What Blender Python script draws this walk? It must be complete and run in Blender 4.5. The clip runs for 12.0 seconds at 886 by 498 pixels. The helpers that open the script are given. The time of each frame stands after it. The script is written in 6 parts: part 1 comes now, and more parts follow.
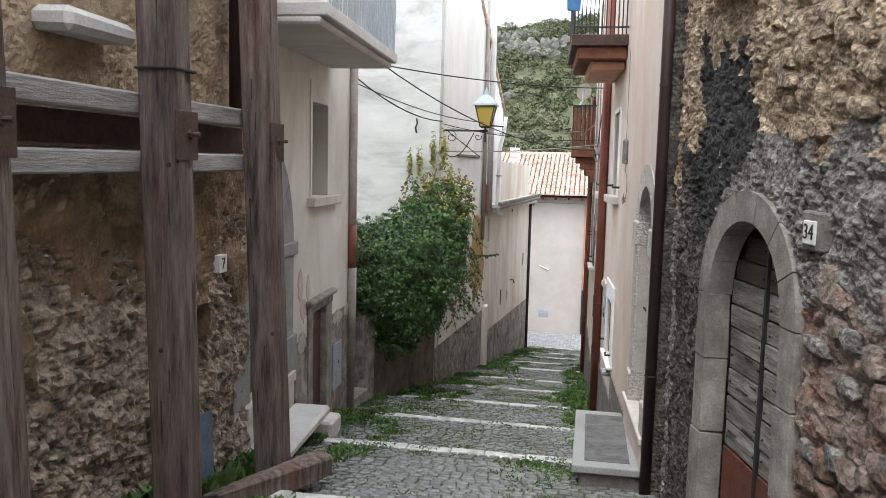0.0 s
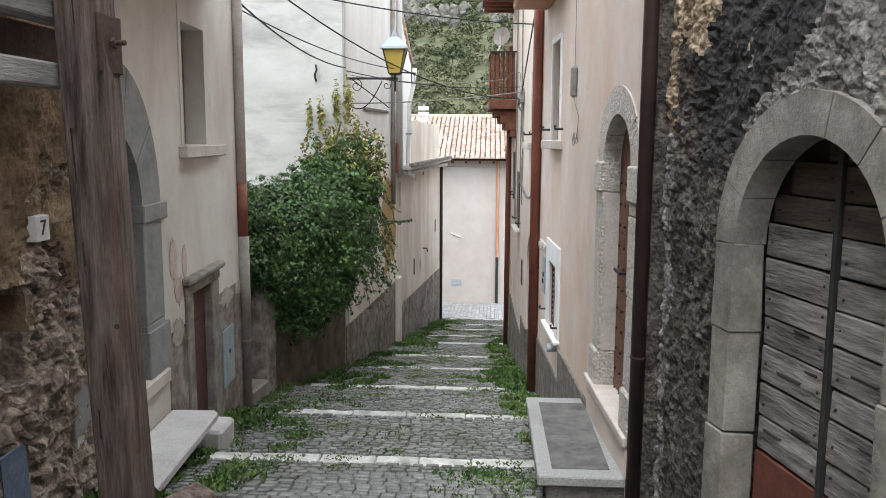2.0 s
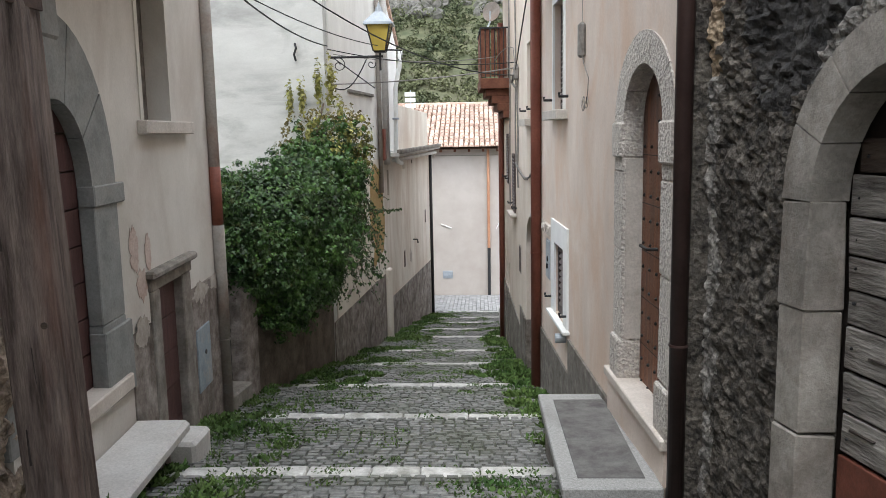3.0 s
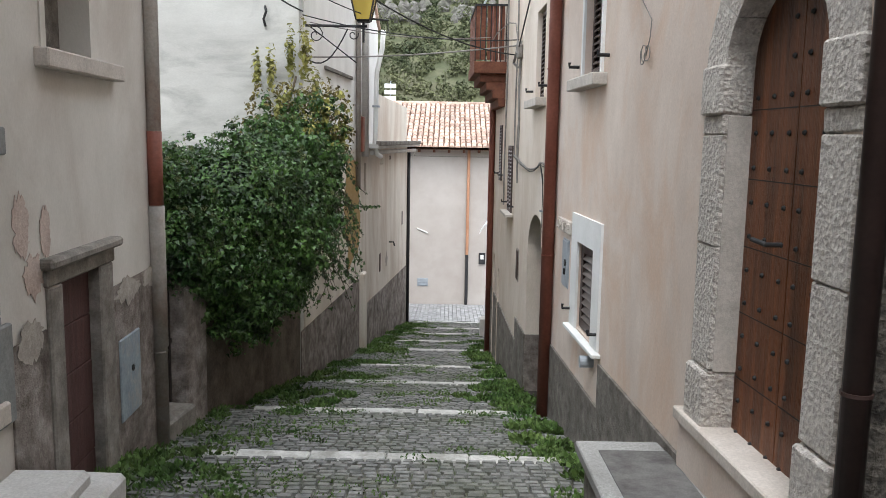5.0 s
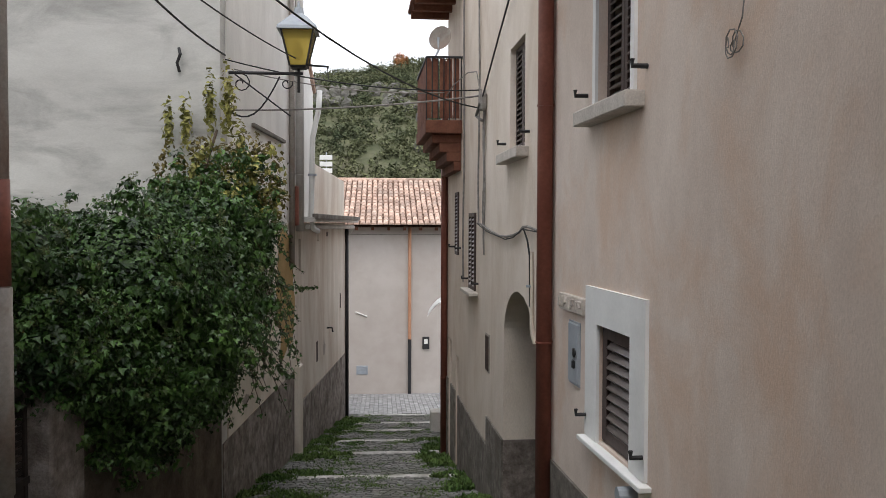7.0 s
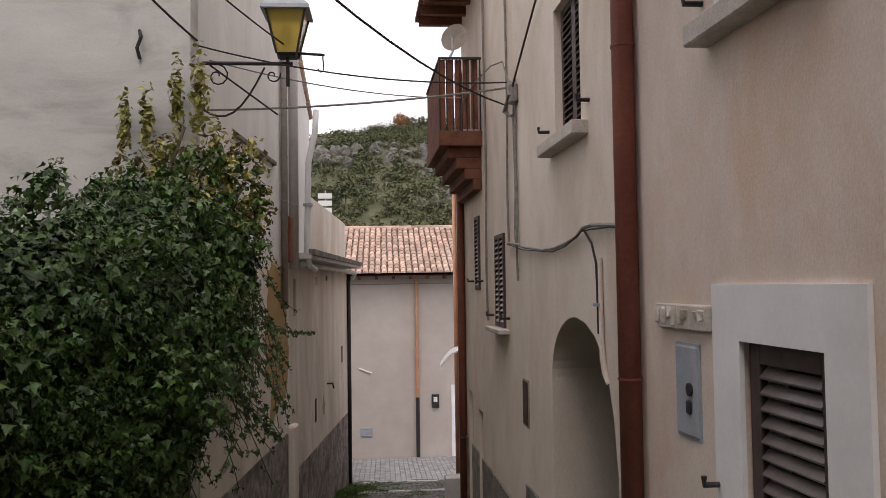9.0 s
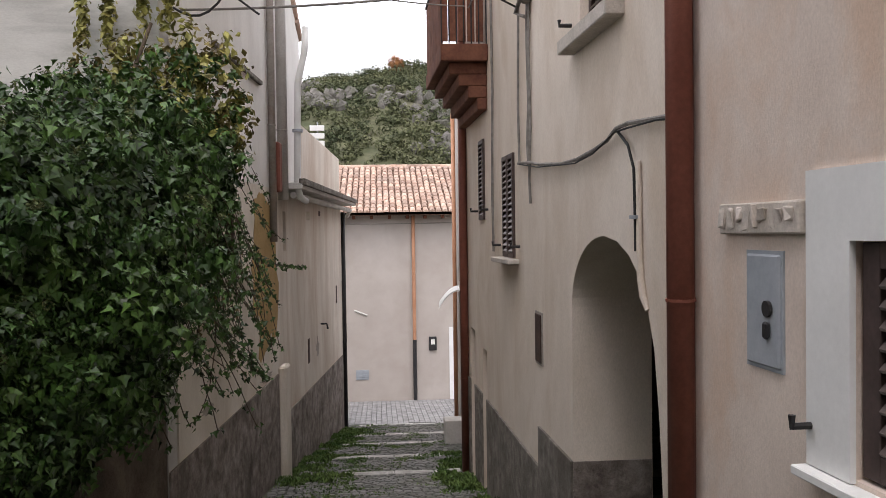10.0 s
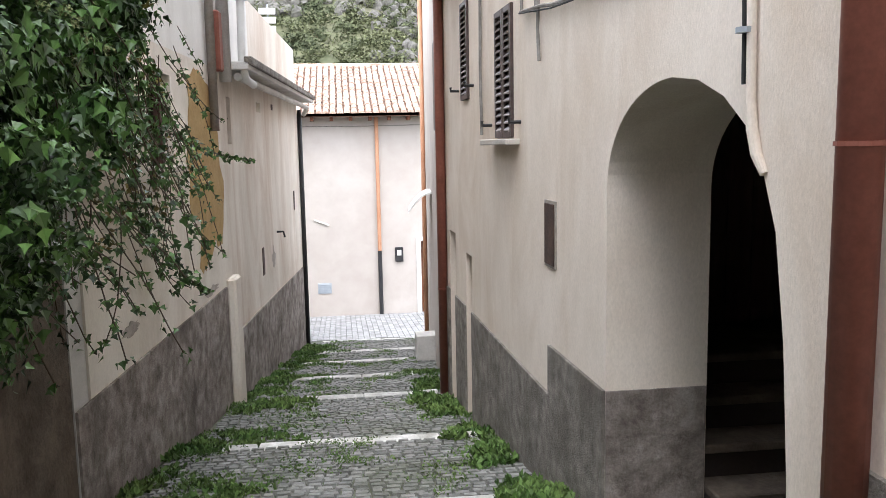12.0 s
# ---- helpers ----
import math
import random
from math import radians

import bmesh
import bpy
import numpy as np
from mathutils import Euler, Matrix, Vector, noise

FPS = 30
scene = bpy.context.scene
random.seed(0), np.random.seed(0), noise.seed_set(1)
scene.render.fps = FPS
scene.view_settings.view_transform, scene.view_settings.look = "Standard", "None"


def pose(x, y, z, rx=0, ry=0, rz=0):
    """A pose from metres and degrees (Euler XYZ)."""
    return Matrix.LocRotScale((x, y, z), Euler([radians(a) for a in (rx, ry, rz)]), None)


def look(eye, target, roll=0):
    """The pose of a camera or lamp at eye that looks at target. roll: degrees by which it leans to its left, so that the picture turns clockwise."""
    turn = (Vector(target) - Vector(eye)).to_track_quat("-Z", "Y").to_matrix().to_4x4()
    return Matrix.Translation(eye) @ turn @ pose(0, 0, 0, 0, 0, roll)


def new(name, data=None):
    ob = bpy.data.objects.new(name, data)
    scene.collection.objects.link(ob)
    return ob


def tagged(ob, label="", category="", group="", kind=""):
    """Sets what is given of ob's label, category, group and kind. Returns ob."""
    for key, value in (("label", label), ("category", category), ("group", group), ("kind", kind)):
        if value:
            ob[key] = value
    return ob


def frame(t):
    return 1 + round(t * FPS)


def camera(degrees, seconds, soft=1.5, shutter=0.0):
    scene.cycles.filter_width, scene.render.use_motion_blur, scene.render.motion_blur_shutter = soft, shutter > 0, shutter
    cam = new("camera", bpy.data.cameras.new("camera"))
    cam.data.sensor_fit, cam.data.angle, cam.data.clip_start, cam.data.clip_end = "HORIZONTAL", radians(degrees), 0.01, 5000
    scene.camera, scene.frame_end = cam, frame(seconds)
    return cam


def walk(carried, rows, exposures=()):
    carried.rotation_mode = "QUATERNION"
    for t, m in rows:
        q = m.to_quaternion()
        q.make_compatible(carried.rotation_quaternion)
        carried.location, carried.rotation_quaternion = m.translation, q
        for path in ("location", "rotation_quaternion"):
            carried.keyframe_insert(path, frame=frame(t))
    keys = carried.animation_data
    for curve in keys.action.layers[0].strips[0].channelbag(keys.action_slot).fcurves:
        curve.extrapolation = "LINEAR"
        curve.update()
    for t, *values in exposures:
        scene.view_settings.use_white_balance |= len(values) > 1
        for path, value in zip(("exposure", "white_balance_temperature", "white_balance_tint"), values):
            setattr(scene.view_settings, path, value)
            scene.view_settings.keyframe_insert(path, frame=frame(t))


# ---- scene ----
EXPOSURES = [(0.0, 0.93, 6230, 9), (0.5, 0.78, 6230, 9), (2.0, 0.96, 6230, 9), (3.0, 0.8, 6250, 9), (5.0, 0.8, 6250, 9), (5.5, 1.04, 6250, 9), (6.0, 0.72, 6300, 10), (6.5, 0.06, 6420, 12), (7.0, 0.1, 6500, 12), (7.5, -0.28, 6700, 15), (9.5, -0.08, 6950, 20), (10.0, 0.27, 6700, 17), (10.5, 0.93, 6430, 15), (11.0, 1.1, 6400, 15), (11.5, 1.12, 6400, 15), (12.0, 1.38, 6220, 12)]
cam = camera(57.4, 12.0, 0.55)
PATH = [
    (0, (0.024, -0.212, 1.511), (-0.332, 1.745, 1.3), 1.4),
    (0.5, (-0.122, 0.222, 1.427), (-0.437, 2.185, 1.205), 0.5),
    (1, (-0.309, 0.674, 1.323), (-0.508, 2.651, 1.093), 0.8),
    (1.5, (-0.353, 1.208, 1.227), (-0.497, 3.184, 0.958), 0.4),
    (2, (-0.392, 1.585, 1.164), (-0.512, 3.563, 0.888), 0.3),
    (2.5, (-0.474, 2.054, 1.131), (-0.572, 4.031, 0.845), -1.1),
    (3, (-0.518, 2.414, 0.937), (-0.61, 4.391, 0.647), -1.1),
    (5, (-0.856, 4.146, 0.573), (-0.87, 6.127, 0.305), 1.0),
    (5.5, (-0.921, 4.588, 0.467), (-0.839, 6.567, 0.187), 0.9),
    (6, (-0.982, 5.088, 0.374), (-0.843, 7.072, 0.164), 1.1),
    (6.5, (-1.045, 5.622, 0.396), (-0.904, 7.614, 0.301), 1.1),
    (7, (-1.128, 6.107, 0.355), (-0.978, 8.101, 0.291), 0.2),
    (7.5, (-1.142, 6.573, 0.261), (-0.983, 8.567, 0.249), -0.3),
    (9.5, (-1.22, 8.491, -0.158), (-1.076, 10.483, -0.068), -0.9),
    (10, (-1.222, 8.892, -0.267), (-1.066, 10.886, -0.314), -0.8),
    (10.5, (-1.249, 9.266, -0.385), (-1.095, 11.253, -0.559), -1.8),
    (11, (-1.184, 9.627, -0.437), (-1.028, 11.611, -0.633), -1.6),
    (11.5, (-1.227, 10.022, -0.526), (-1.004, 11.999, -0.737), -0.8),
    (12, (-1.26, 10.482, -0.591), (-1.014, 12.45, -0.85), -1.1),
]
walk(cam, [(t, look(eye, target, roll)) for t, eye, target, roll in PATH], EXPOSURES)
from mathutils import geometry

# ---- light: bright overcast sky, soft weak sun ----
world = bpy.data.worlds.new("world")
scene.world = world
world.use_nodes = True
wt = world.node_tree
wt.nodes.clear()
w_sky = wt.nodes.new("ShaderNodeTexSky")
w_sky.sky_type, w_sky.sun_disc = "NISHITA", False
w_sky.sun_elevation, w_sky.sun_rotation = radians(60), radians(193)
w_mix = wt.nodes.new("ShaderNodeMix")
w_mix.data_type = "RGBA"
w_mix.inputs["Factor"].default_value = 0.93
w_mix.inputs["B"].default_value = (8.8, 9.2, 9.8, 1)
w_bg = wt.nodes.new("ShaderNodeBackground")
w_bg.inputs["Strength"].default_value = 0.2
w_out = wt.nodes.new("ShaderNodeOutputWorld")
wt.links.new(w_sky.outputs["Color"], w_mix.inputs["A"])
wt.links.new(w_mix.outputs["Result"], w_bg.inputs["Color"])
wt.links.new(w_bg.outputs["Background"], w_out.inputs["Surface"])
sun = new("sun", bpy.data.lights.new("sun", "SUN"))
sun.data.energy, sun.data.angle, sun.data.color = 1.1, radians(25), (1, 0.97, 0.92)
sun.matrix_world = look((-5.5, -14, 45), (0, 10, 0))


# ---- materials ----
def mat(name, c1, c2, scale=4.0, rough=0.9, bump=0.3, bscale=40.0, metal=0.0, stain=None, sscale=0.7, samt=0.5,
        stretch=(1, 1, 1), vary=0.0, cracks=0.0, spec=0.3, lo=0.35, hi=0.65, fvar=1.0):
    m = bpy.data.materials.new(name)
    m.use_nodes = True
    t = m.node_tree
    n, l = t.nodes, t.links
    p = n["Principled BSDF"]
    co = n.new("ShaderNodeTexCoord")
    mp = n.new("ShaderNodeMapping")
    mp.inputs["Scale"].default_value = stretch
    l.new(co.outputs["Object"], mp.inputs["Vector"])

    def noise_tex(s, detail, dist=0.0):
        x = n.new("ShaderNodeTexNoise")
        x.inputs["Scale"].default_value = s
        x.inputs["Detail"].default_value = detail
        x.inputs["Roughness"].default_value = 0.65
        x.inputs["Distortion"].default_value = dist
        l.new(mp.outputs["Vector"], x.inputs["Vector"])
        return x

    def ramp(src, a, b, ca, cb):
        r = n.new("ShaderNodeValToRGB")
        r.color_ramp.elements[0].position, r.color_ramp.elements[1].position = a, b
        r.color_ramp.elements[0].color, r.color_ramp.elements[1].color = (*ca, 1), (*cb, 1)
        l.new(src, r.inputs["Fac"])
        return r

    def blend(fac, a, b, mode="MIX"):
        x = n.new("ShaderNodeMix")
        x.data_type, x.blend_type = "RGBA", mode
        if isinstance(fac, float):
            x.inputs["Factor"].default_value = fac
        else:
            l.new(fac, x.inputs["Factor"])
        l.new(a, x.inputs["A"])
        if isinstance(b, tuple):
            x.inputs["B"].default_value = (*b, 1)
        else:
            l.new(b, x.inputs["B"])
        return x.outputs["Result"]

    grain = noise_tex(scale, 8)
    col = ramp(grain.outputs["Fac"], lo, hi, c1, c2).outputs["Color"]
    if stain:
        s = noise_tex(sscale, 6, 0.6)
        sf = ramp(s.outputs["Fac"], 0.47, 0.66, (0, 0, 0), (samt, samt, samt))
        col = blend(sf.outputs["Color"], col, stain)
    fine = noise_tex(bscale, 6)
    ff = ramp(fine.outputs["Fac"], 0.25, 0.75, (1 - 0.22 * fvar,) * 3, (1 + 0.12 * fvar,) * 3)
    col = blend(1.0, col, ff.outputs["Color"], "MULTIPLY")
    if vary:
        oi = n.new("ShaderNodeObjectInfo")
        ge = n.new("ShaderNodeNewGeometry")
        ad = n.new("ShaderNodeMath")
        ad.operation = "ADD"
        l.new(oi.outputs["Random"], ad.inputs[0])
        l.new(ge.outputs["Random Per Island"], ad.inputs[1])
        fr = n.new("ShaderNodeMath")
        fr.operation = "FRACT"
        l.new(ad.outputs[0], fr.inputs[0])
        vr = ramp(fr.outputs[0], 0.0, 1.0, (1 - vary,) * 3, (1 + vary,) * 3)
        col = blend(1.0, col, vr.outputs["Color"], "MULTIPLY")
    l.new(col, p.inputs["Base Color"])
    p.inputs["Roughness"].default_value = rough
    p.inputs["Metallic"].default_value = metal
    p.inputs["Specular IOR Level"].default_value = spec
    if bump:
        b = n.new("ShaderNodeBump")
        b.inputs["Strength"].default_value = bump
        b.inputs["Distance"].default_value = 0.02
        h = fine.outputs["Fac"]
        if cracks:
            v = n.new("ShaderNodeTexVoronoi")
            v.inputs["Scale"].default_value = cracks
            l.new(mp.outputs["Vector"], v.inputs["Vector"])
            ad = n.new("ShaderNodeMath")
            ad.operation = "ADD"
            l.new(h, ad.inputs[0])
            l.new(v.outputs["Distance"], ad.inputs[1])
            h = ad.outputs[0]
        l.new(h, b.inputs["Height"])
        l.new(b.outputs["Normal"], p.inputs["Normal"])
    return m


M_PINK = mat("pink_plaster", (0.60, 0.495, 0.42), (0.74, 0.64, 0.56), 2.0, bump=0.15, bscale=90, stain=(0.63, 0.45, 0.33), sscale=1.5, samt=0.75, stretch=(1, 1, 0.6), fvar=0.6, lo=0.28, hi=0.7)
M_CREAM = mat("cream_plaster", (0.64, 0.552, 0.462), (0.765, 0.682, 0.595), 1.8, bump=0.15, bscale=90, stain=(0.56, 0.45, 0.345), sscale=1.2, samt=0.6, stretch=(1, 1, 0.5), fvar=0.6, lo=0.3, hi=0.7)
M_WHITE = mat("white_plaster", (0.46, 0.45, 0.425), (0.59, 0.58, 0.55), 1.0, bump=0.12, bscale=60, stain=(0.24, 0.235, 0.22), sscale=1.1, samt=0.6, stretch=(0.6, 0.6, 1.7), fvar=0.4)
M_LEFT = mat("old_white_plaster", (0.54, 0.51, 0.46), (0.66, 0.63, 0.58), 1.1, bump=0.12, bscale=60, stain=(0.42, 0.36, 0.31), sscale=0.9, samt=0.5, stretch=(1, 1, 0.6), fvar=0.35)
M_SIDE = mat("cream_white_plaster", (0.64, 0.585, 0.50), (0.76, 0.71, 0.63), 1.4, bump=0.15, bscale=60, stain=(0.46, 0.38, 0.29), sscale=1.0, samt=0.65, stretch=(1, 1, 0.5), fvar=0.45)
M_FAR = mat("pale_pink_plaster", (0.41, 0.36, 0.32), (0.48, 0.435, 0.395), 0.8, bump=0.12, bscale=50, stain=(0.37, 0.32, 0.28), sscale=0.5, samt=0.4, fvar=0.35)
M_LONG = mat("streaked_cream_plaster", (0.60, 0.54, 0.46), (0.73, 0.67, 0.59), 1.6, bump=0.15, bscale=60, stain=(0.44, 0.32, 0.23), sscale=1.0, samt=0.6, stretch=(1, 1, 0.35), fvar=0.5)
M_PLINTH = mat("grey_cement_plinth", (0.135, 0.12, 0.105), (0.31, 0.285, 0.25), 8, bump=1.0, bscale=55, stain=(0.11, 0.092, 0.075), sscale=1.8, samt=0.65, lo=0.34, hi=0.68)
M_PLINTHL = mat("stained_plinth", (0.14, 0.112, 0.096), (0.41, 0.365, 0.33), 6, bump=0.8, bscale=40, stain=(0.085, 0.066, 0.054), samt=0.8, sscale=1.5, lo=0.34, hi=0.68)
# Brown render, made darker than its own tone to hold overhang shade.
M_GARDEN = mat("shaded_brown_damp_render", (0.075, 0.058, 0.044), (0.19, 0.15, 0.115), 3.0, bump=0.8, bscale=30, stain=(0.05, 0.04, 0.032), samt=0.75, sscale=1.5)
M_RUBBLE = mat("grey_rubble_render", (0.075, 0.07, 0.066), (0.46, 0.43, 0.39), 17, bump=1.0, bscale=70, stain=(0.075, 0.068, 0.062), sscale=4.5, samt=0.65, cracks=34, lo=0.34, hi=0.70)
M_RUBBLEO = mat("ochre_rubble_render", (0.15, 0.10, 0.062), (0.70, 0.55, 0.385), 16, bump=1.0, bscale=70, stain=(0.11, 0.08, 0.055), sscale=4.5, samt=0.6, cracks=34, lo=0.34, hi=0.68)
M_RUBBLER = mat("red_grey_rubble", (0.10, 0.07, 0.055), (0.46, 0.37, 0.31), 7, bump=1.0, bscale=60, stain=(0.20, 0.085, 0.055), sscale=3.5, samt=0.7, cracks=26, lo=0.34, hi=0.68)
M_RUBBLE_L = mat("brown_rubble_render", (0.07, 0.05, 0.038), (0.62, 0.50, 0.39), 10, bump=1.0, bscale=55, stain=(0.075, 0.056, 0.045), sscale=2.5, samt=0.55, cracks=24, lo=0.3, hi=0.64)
M_PLASTER_L = mat("ochre_brown_old_plaster", (0.17, 0.11, 0.062), (0.42, 0.31, 0.20), 4, bump=0.9, bscale=45, stain=(0.08, 0.054, 0.036), sscale=1.8, samt=0.75, lo=0.32, hi=0.68)
M_SOOTB = mat("sooty_brown_render", (0.028, 0.024, 0.021), (0.21, 0.185, 0.155), 15, bump=1.0, bscale=60, stain=(0.05, 0.044, 0.038), sscale=4, samt=0.6, cracks=28, lo=0.38, hi=0.74)
M_SOOT = mat("black_soot_render", (0.014, 0.013, 0.013), (0.058, 0.054, 0.051), 10, bump=1.0, bscale=50, stain=(0.12, 0.11, 0.10), sscale=6, samt=0.45, cracks=24)
M_STONE = mat("grey_limestone", (0.17, 0.155, 0.135), (0.35, 0.32, 0.285), 4, bump=0.5, bscale=45, stain=(0.12, 0.095, 0.075), sscale=2.0, samt=0.6, vary=0.08)
M_GREYARCH = mat("blue_grey_door_stone", (0.20, 0.205, 0.20), (0.29, 0.295, 0.285), 4, bump=0.2, bscale=50, stain=(0.36, 0.34, 0.31), sscale=2.5, samt=0.35)
M_STONEP = mat("dressed_limestone", (0.46, 0.42, 0.37), (0.58, 0.53, 0.48), 6, bump=0.25, bscale=60, vary=0.05)
M_HAMMER = mat("hammered_limestone", (0.46, 0.42, 0.38), (0.66, 0.61, 0.55), 26, bump=0.8, bscale=70, cracks=38, vary=0.05)
M_MARBLE = mat("pale_stone_slab", (0.52, 0.46, 0.40), (0.62, 0.56, 0.50), 4, bump=0.1, bscale=60)
M_BENCH = mat("speckled_granite", (0.25, 0.245, 0.235), (0.37, 0.365, 0.35), 60, bump=0.15, bscale=120, stain=(0.19, 0.185, 0.175), sscale=2, samt=0.5)
M_BENCHD = mat("dark_worn_granite", (0.075, 0.07, 0.067), (0.15, 0.145, 0.138), 7, bump=0.15, bscale=90, stain=(0.22, 0.21, 0.20), sscale=2.5, samt=0.4)
M_TIMBER = mat("weathered_timber", (0.040, 0.027, 0.023), (0.33, 0.26, 0.225), 5, bump=1.0, bscale=18, stretch=(3.4, 3.4, 0.4), stain=(0.16, 0.07, 0.045), sscale=0.9, samt=0.55, vary=0.2, lo=0.30, hi=0.74)
M_BEAM = mat("grey_weathered_beam", (0.26, 0.25, 0.24), (0.48, 0.46, 0.44), 5, bump=0.6, bscale=22, stretch=(3, 0.35, 3), stain=(0.16, 0.13, 0.11), sscale=1.4, samt=0.4)
M_STEEL = mat("rusty_steel", (0.055, 0.035, 0.03), (0.10, 0.06, 0.045), 10, rough=0.7, bump=0.2, metal=0.3)
M_PLANK = mat("grey_door_plank", (0.075, 0.066, 0.058), (0.36, 0.335, 0.305), 4, bump=0.9, bscale=16, stretch=(0.5, 0.5, 4.0), stain=(0.05, 0.04, 0.033), sscale=1.1, samt=0.7, vary=0.2, lo=0.32, hi=0.66)
M_PLANKD = mat("dark_door_plank", (0.035, 0.025, 0.02), (0.10, 0.075, 0.058), 5, bump=0.6, bscale=25, stretch=(0.4, 0.4, 4), vary=0.08)
M_REDIRON = mat("red_rusty_sheet", (0.10, 0.035, 0.022), (0.17, 0.06, 0.04), 6, rough=0.6, bump=0.2)
M_DOOR = mat("varnished_wood", (0.06, 0.02, 0.01), (0.27, 0.096, 0.036), 3, rough=0.36, bump=0.3, bscale=30, stretch=(5, 5, 0.35), stain=(0.035, 0.016, 0.01), samt=0.7, sscale=1.6, vary=0.12, lo=0.3, hi=0.72)
M_DOORR = mat("dark_red_wood", (0.07, 0.035, 0.032), (0.12, 0.06, 0.055), 4, rough=0.7, bump=0.3, stretch=(4, 4, 0.4))
M_SHUT = mat("dark_brown_shutter", (0.055, 0.038, 0.034), (0.085, 0.06, 0.055), 8, rough=0.5, bump=0.05)
# Slat colour raised above the frame's to imitate sky reflection on the louvres.
M_SHUTG = mat("sky_pale_slat_paint", (0.085, 0.064, 0.058), (0.125, 0.10, 0.092), 8, rough=0.32, bump=0.05, spec=0.6)
M_PIPE = mat("red_brown_pipe", (0.19, 0.062, 0.042), (0.25, 0.088, 0.06), 3, rough=0.5, bump=0.05)
M_PIPED = mat("dark_brown_pipe", (0.032, 0.018, 0.016), (0.055, 0.032, 0.028), 3, rough=0.45, bump=0.05)
M_PIPEG = mat("grey_pipe", (0.28, 0.25, 0.22), (0.36, 0.33, 0.30), 3, rough=0.7, bump=0.1, stain=(0.20, 0.09, 0.05), sscale=1.5, samt=0.5)
M_COPPER = mat("orange_copper_pipe", (0.42, 0.20, 0.11), (0.52, 0.27, 0.16), 3, rough=0.5, bump=0.05)
M_WHITEP = mat("white_paint", (0.70, 0.70, 0.68), (0.78, 0.78, 0.76), 3, bump=0.05, fvar=0.2)
M_CONC = mat("white_concrete", (0.50, 0.48, 0.45), (0.62, 0.60, 0.57), 2, bump=0.2, bscale=50, stain=(0.36, 0.33, 0.30), samt=0.4)
M_COBBLE = mat("grey_cobble", (0.12, 0.122, 0.115), (0.25, 0.248, 0.235), 9, rough=0.75, bump=0.5, bscale=50, stain=(0.085, 0.095, 0.055), sscale=1.1, samt=0.55, vary=0.22)
M_KERB = mat("pale_step_stone", (0.38, 0.37, 0.345), (0.60, 0.59, 0.565), 7, bump=0.4, bscale=40, stain=(0.19, 0.19, 0.15), sscale=3, samt=0.6, vary=0.12)
M_SOIL = mat("mossy_joint_soil", (0.06, 0.063, 0.042), (0.14, 0.135, 0.10), 6, bump=0.6, bscale=40, stain=(0.045, 0.075, 0.02), sscale=1.0, samt=0.8)
M_STREET = mat("pale_street_paving", (0.26, 0.255, 0.25), (0.36, 0.355, 0.35), 5, bump=0.3, bscale=30, vary=0.2)
M_TILE = mat("terracotta_tile", (0.36, 0.225, 0.165), (0.53, 0.39, 0.31), 5, bump=0.2, bscale=40, stain=(0.44, 0.37, 0.31), sscale=1.5, samt=0.45, vary=0.3)
# Darker copy of the tile colour, painting in the shade between cover tiles.
M_TILED = mat("shade_dark_channel_tile", (0.10, 0.055, 0.036), (0.17, 0.10, 0.07), 5, bump=0.2, bscale=40)
M_IRON = mat("black_iron", (0.018, 0.018, 0.02), (0.035, 0.033, 0.033), 8, rough=0.55, bump=0.1)
M_ZINC = mat("grey_metal_box", (0.30, 0.33, 0.36), (0.38, 0.41, 0.44), 6, rough=0.5, bump=0.05, fvar=0.3)
M_BLUEG = mat("blue_grey_hatch", (0.22, 0.27, 0.31), (0.32, 0.37, 0.40), 6, rough=0.7, bump=0.2, stain=(0.4, 0.36, 0.32), sscale=5, samt=0.6)
M_CABLE = mat("grey_cable", (0.16, 0.145, 0.13), (0.28, 0.26, 0.24), 14, rough=0.7, bump=0)
M_BLACK = mat("black_cable", (0.02, 0.02, 0.02), (0.03, 0.03, 0.03), 4, rough=0.7, bump=0)
M_OCHRE = mat("ochre_old_paint", (0.34, 0.22, 0.085), (0.44, 0.30, 0.13), 4, bump=0.2)
M_LEAF = mat("ivy_leaf", (0.014, 0.046, 0.012), (0.088, 0.172, 0.034), 2.6, rough=0.42, bump=0, vary=0.65, spec=0.4, lo=0.3, hi=0.7)
M_LEAFY = mat("yellow_green_leaf", (0.17, 0.175, 0.04), (0.38, 0.35, 0.11), 3, rough=0.5, bump=0, vary=0.4)
M_VINE = mat("browning_vine_leaf", (0.085, 0.065, 0.022), (0.24, 0.20, 0.06), 3, rough=0.6, bump=0, vary=0.45)
M_UMBEL = mat("pale_ivy_flower", (0.11, 0.14, 0.05), (0.18, 0.20, 0.085), 4, rough=0.7, bump=0, vary=0.3)
M_GRASS = mat("weed_leaf", (0.045, 0.10, 0.022), (0.125, 0.185, 0.055), 2.0, rough=0.65, bump=0, vary=0.5, spec=0.2)
M_STEM = mat("vine_stem", (0.06, 0.045, 0.03), (0.12, 0.09, 0.065), 8, bump=0.3)
M_HILL = mat("wooded_hillside", (0.055, 0.066, 0.03), (0.12, 0.118, 0.062), 0.35, bump=0, stain=(0.125, 0.11, 0.075), sscale=0.08, samt=0.5, bscale=1.5)
M_TREE = mat("far_tree_leaf", (0.048, 0.062, 0.03), (0.125, 0.128, 0.062), 0.1, bump=0, vary=0.45)
M_RUST = mat("autumn_tree_leaf", (0.24, 0.095, 0.035), (0.36, 0.16, 0.06), 0.2, bump=0, vary=0.35)
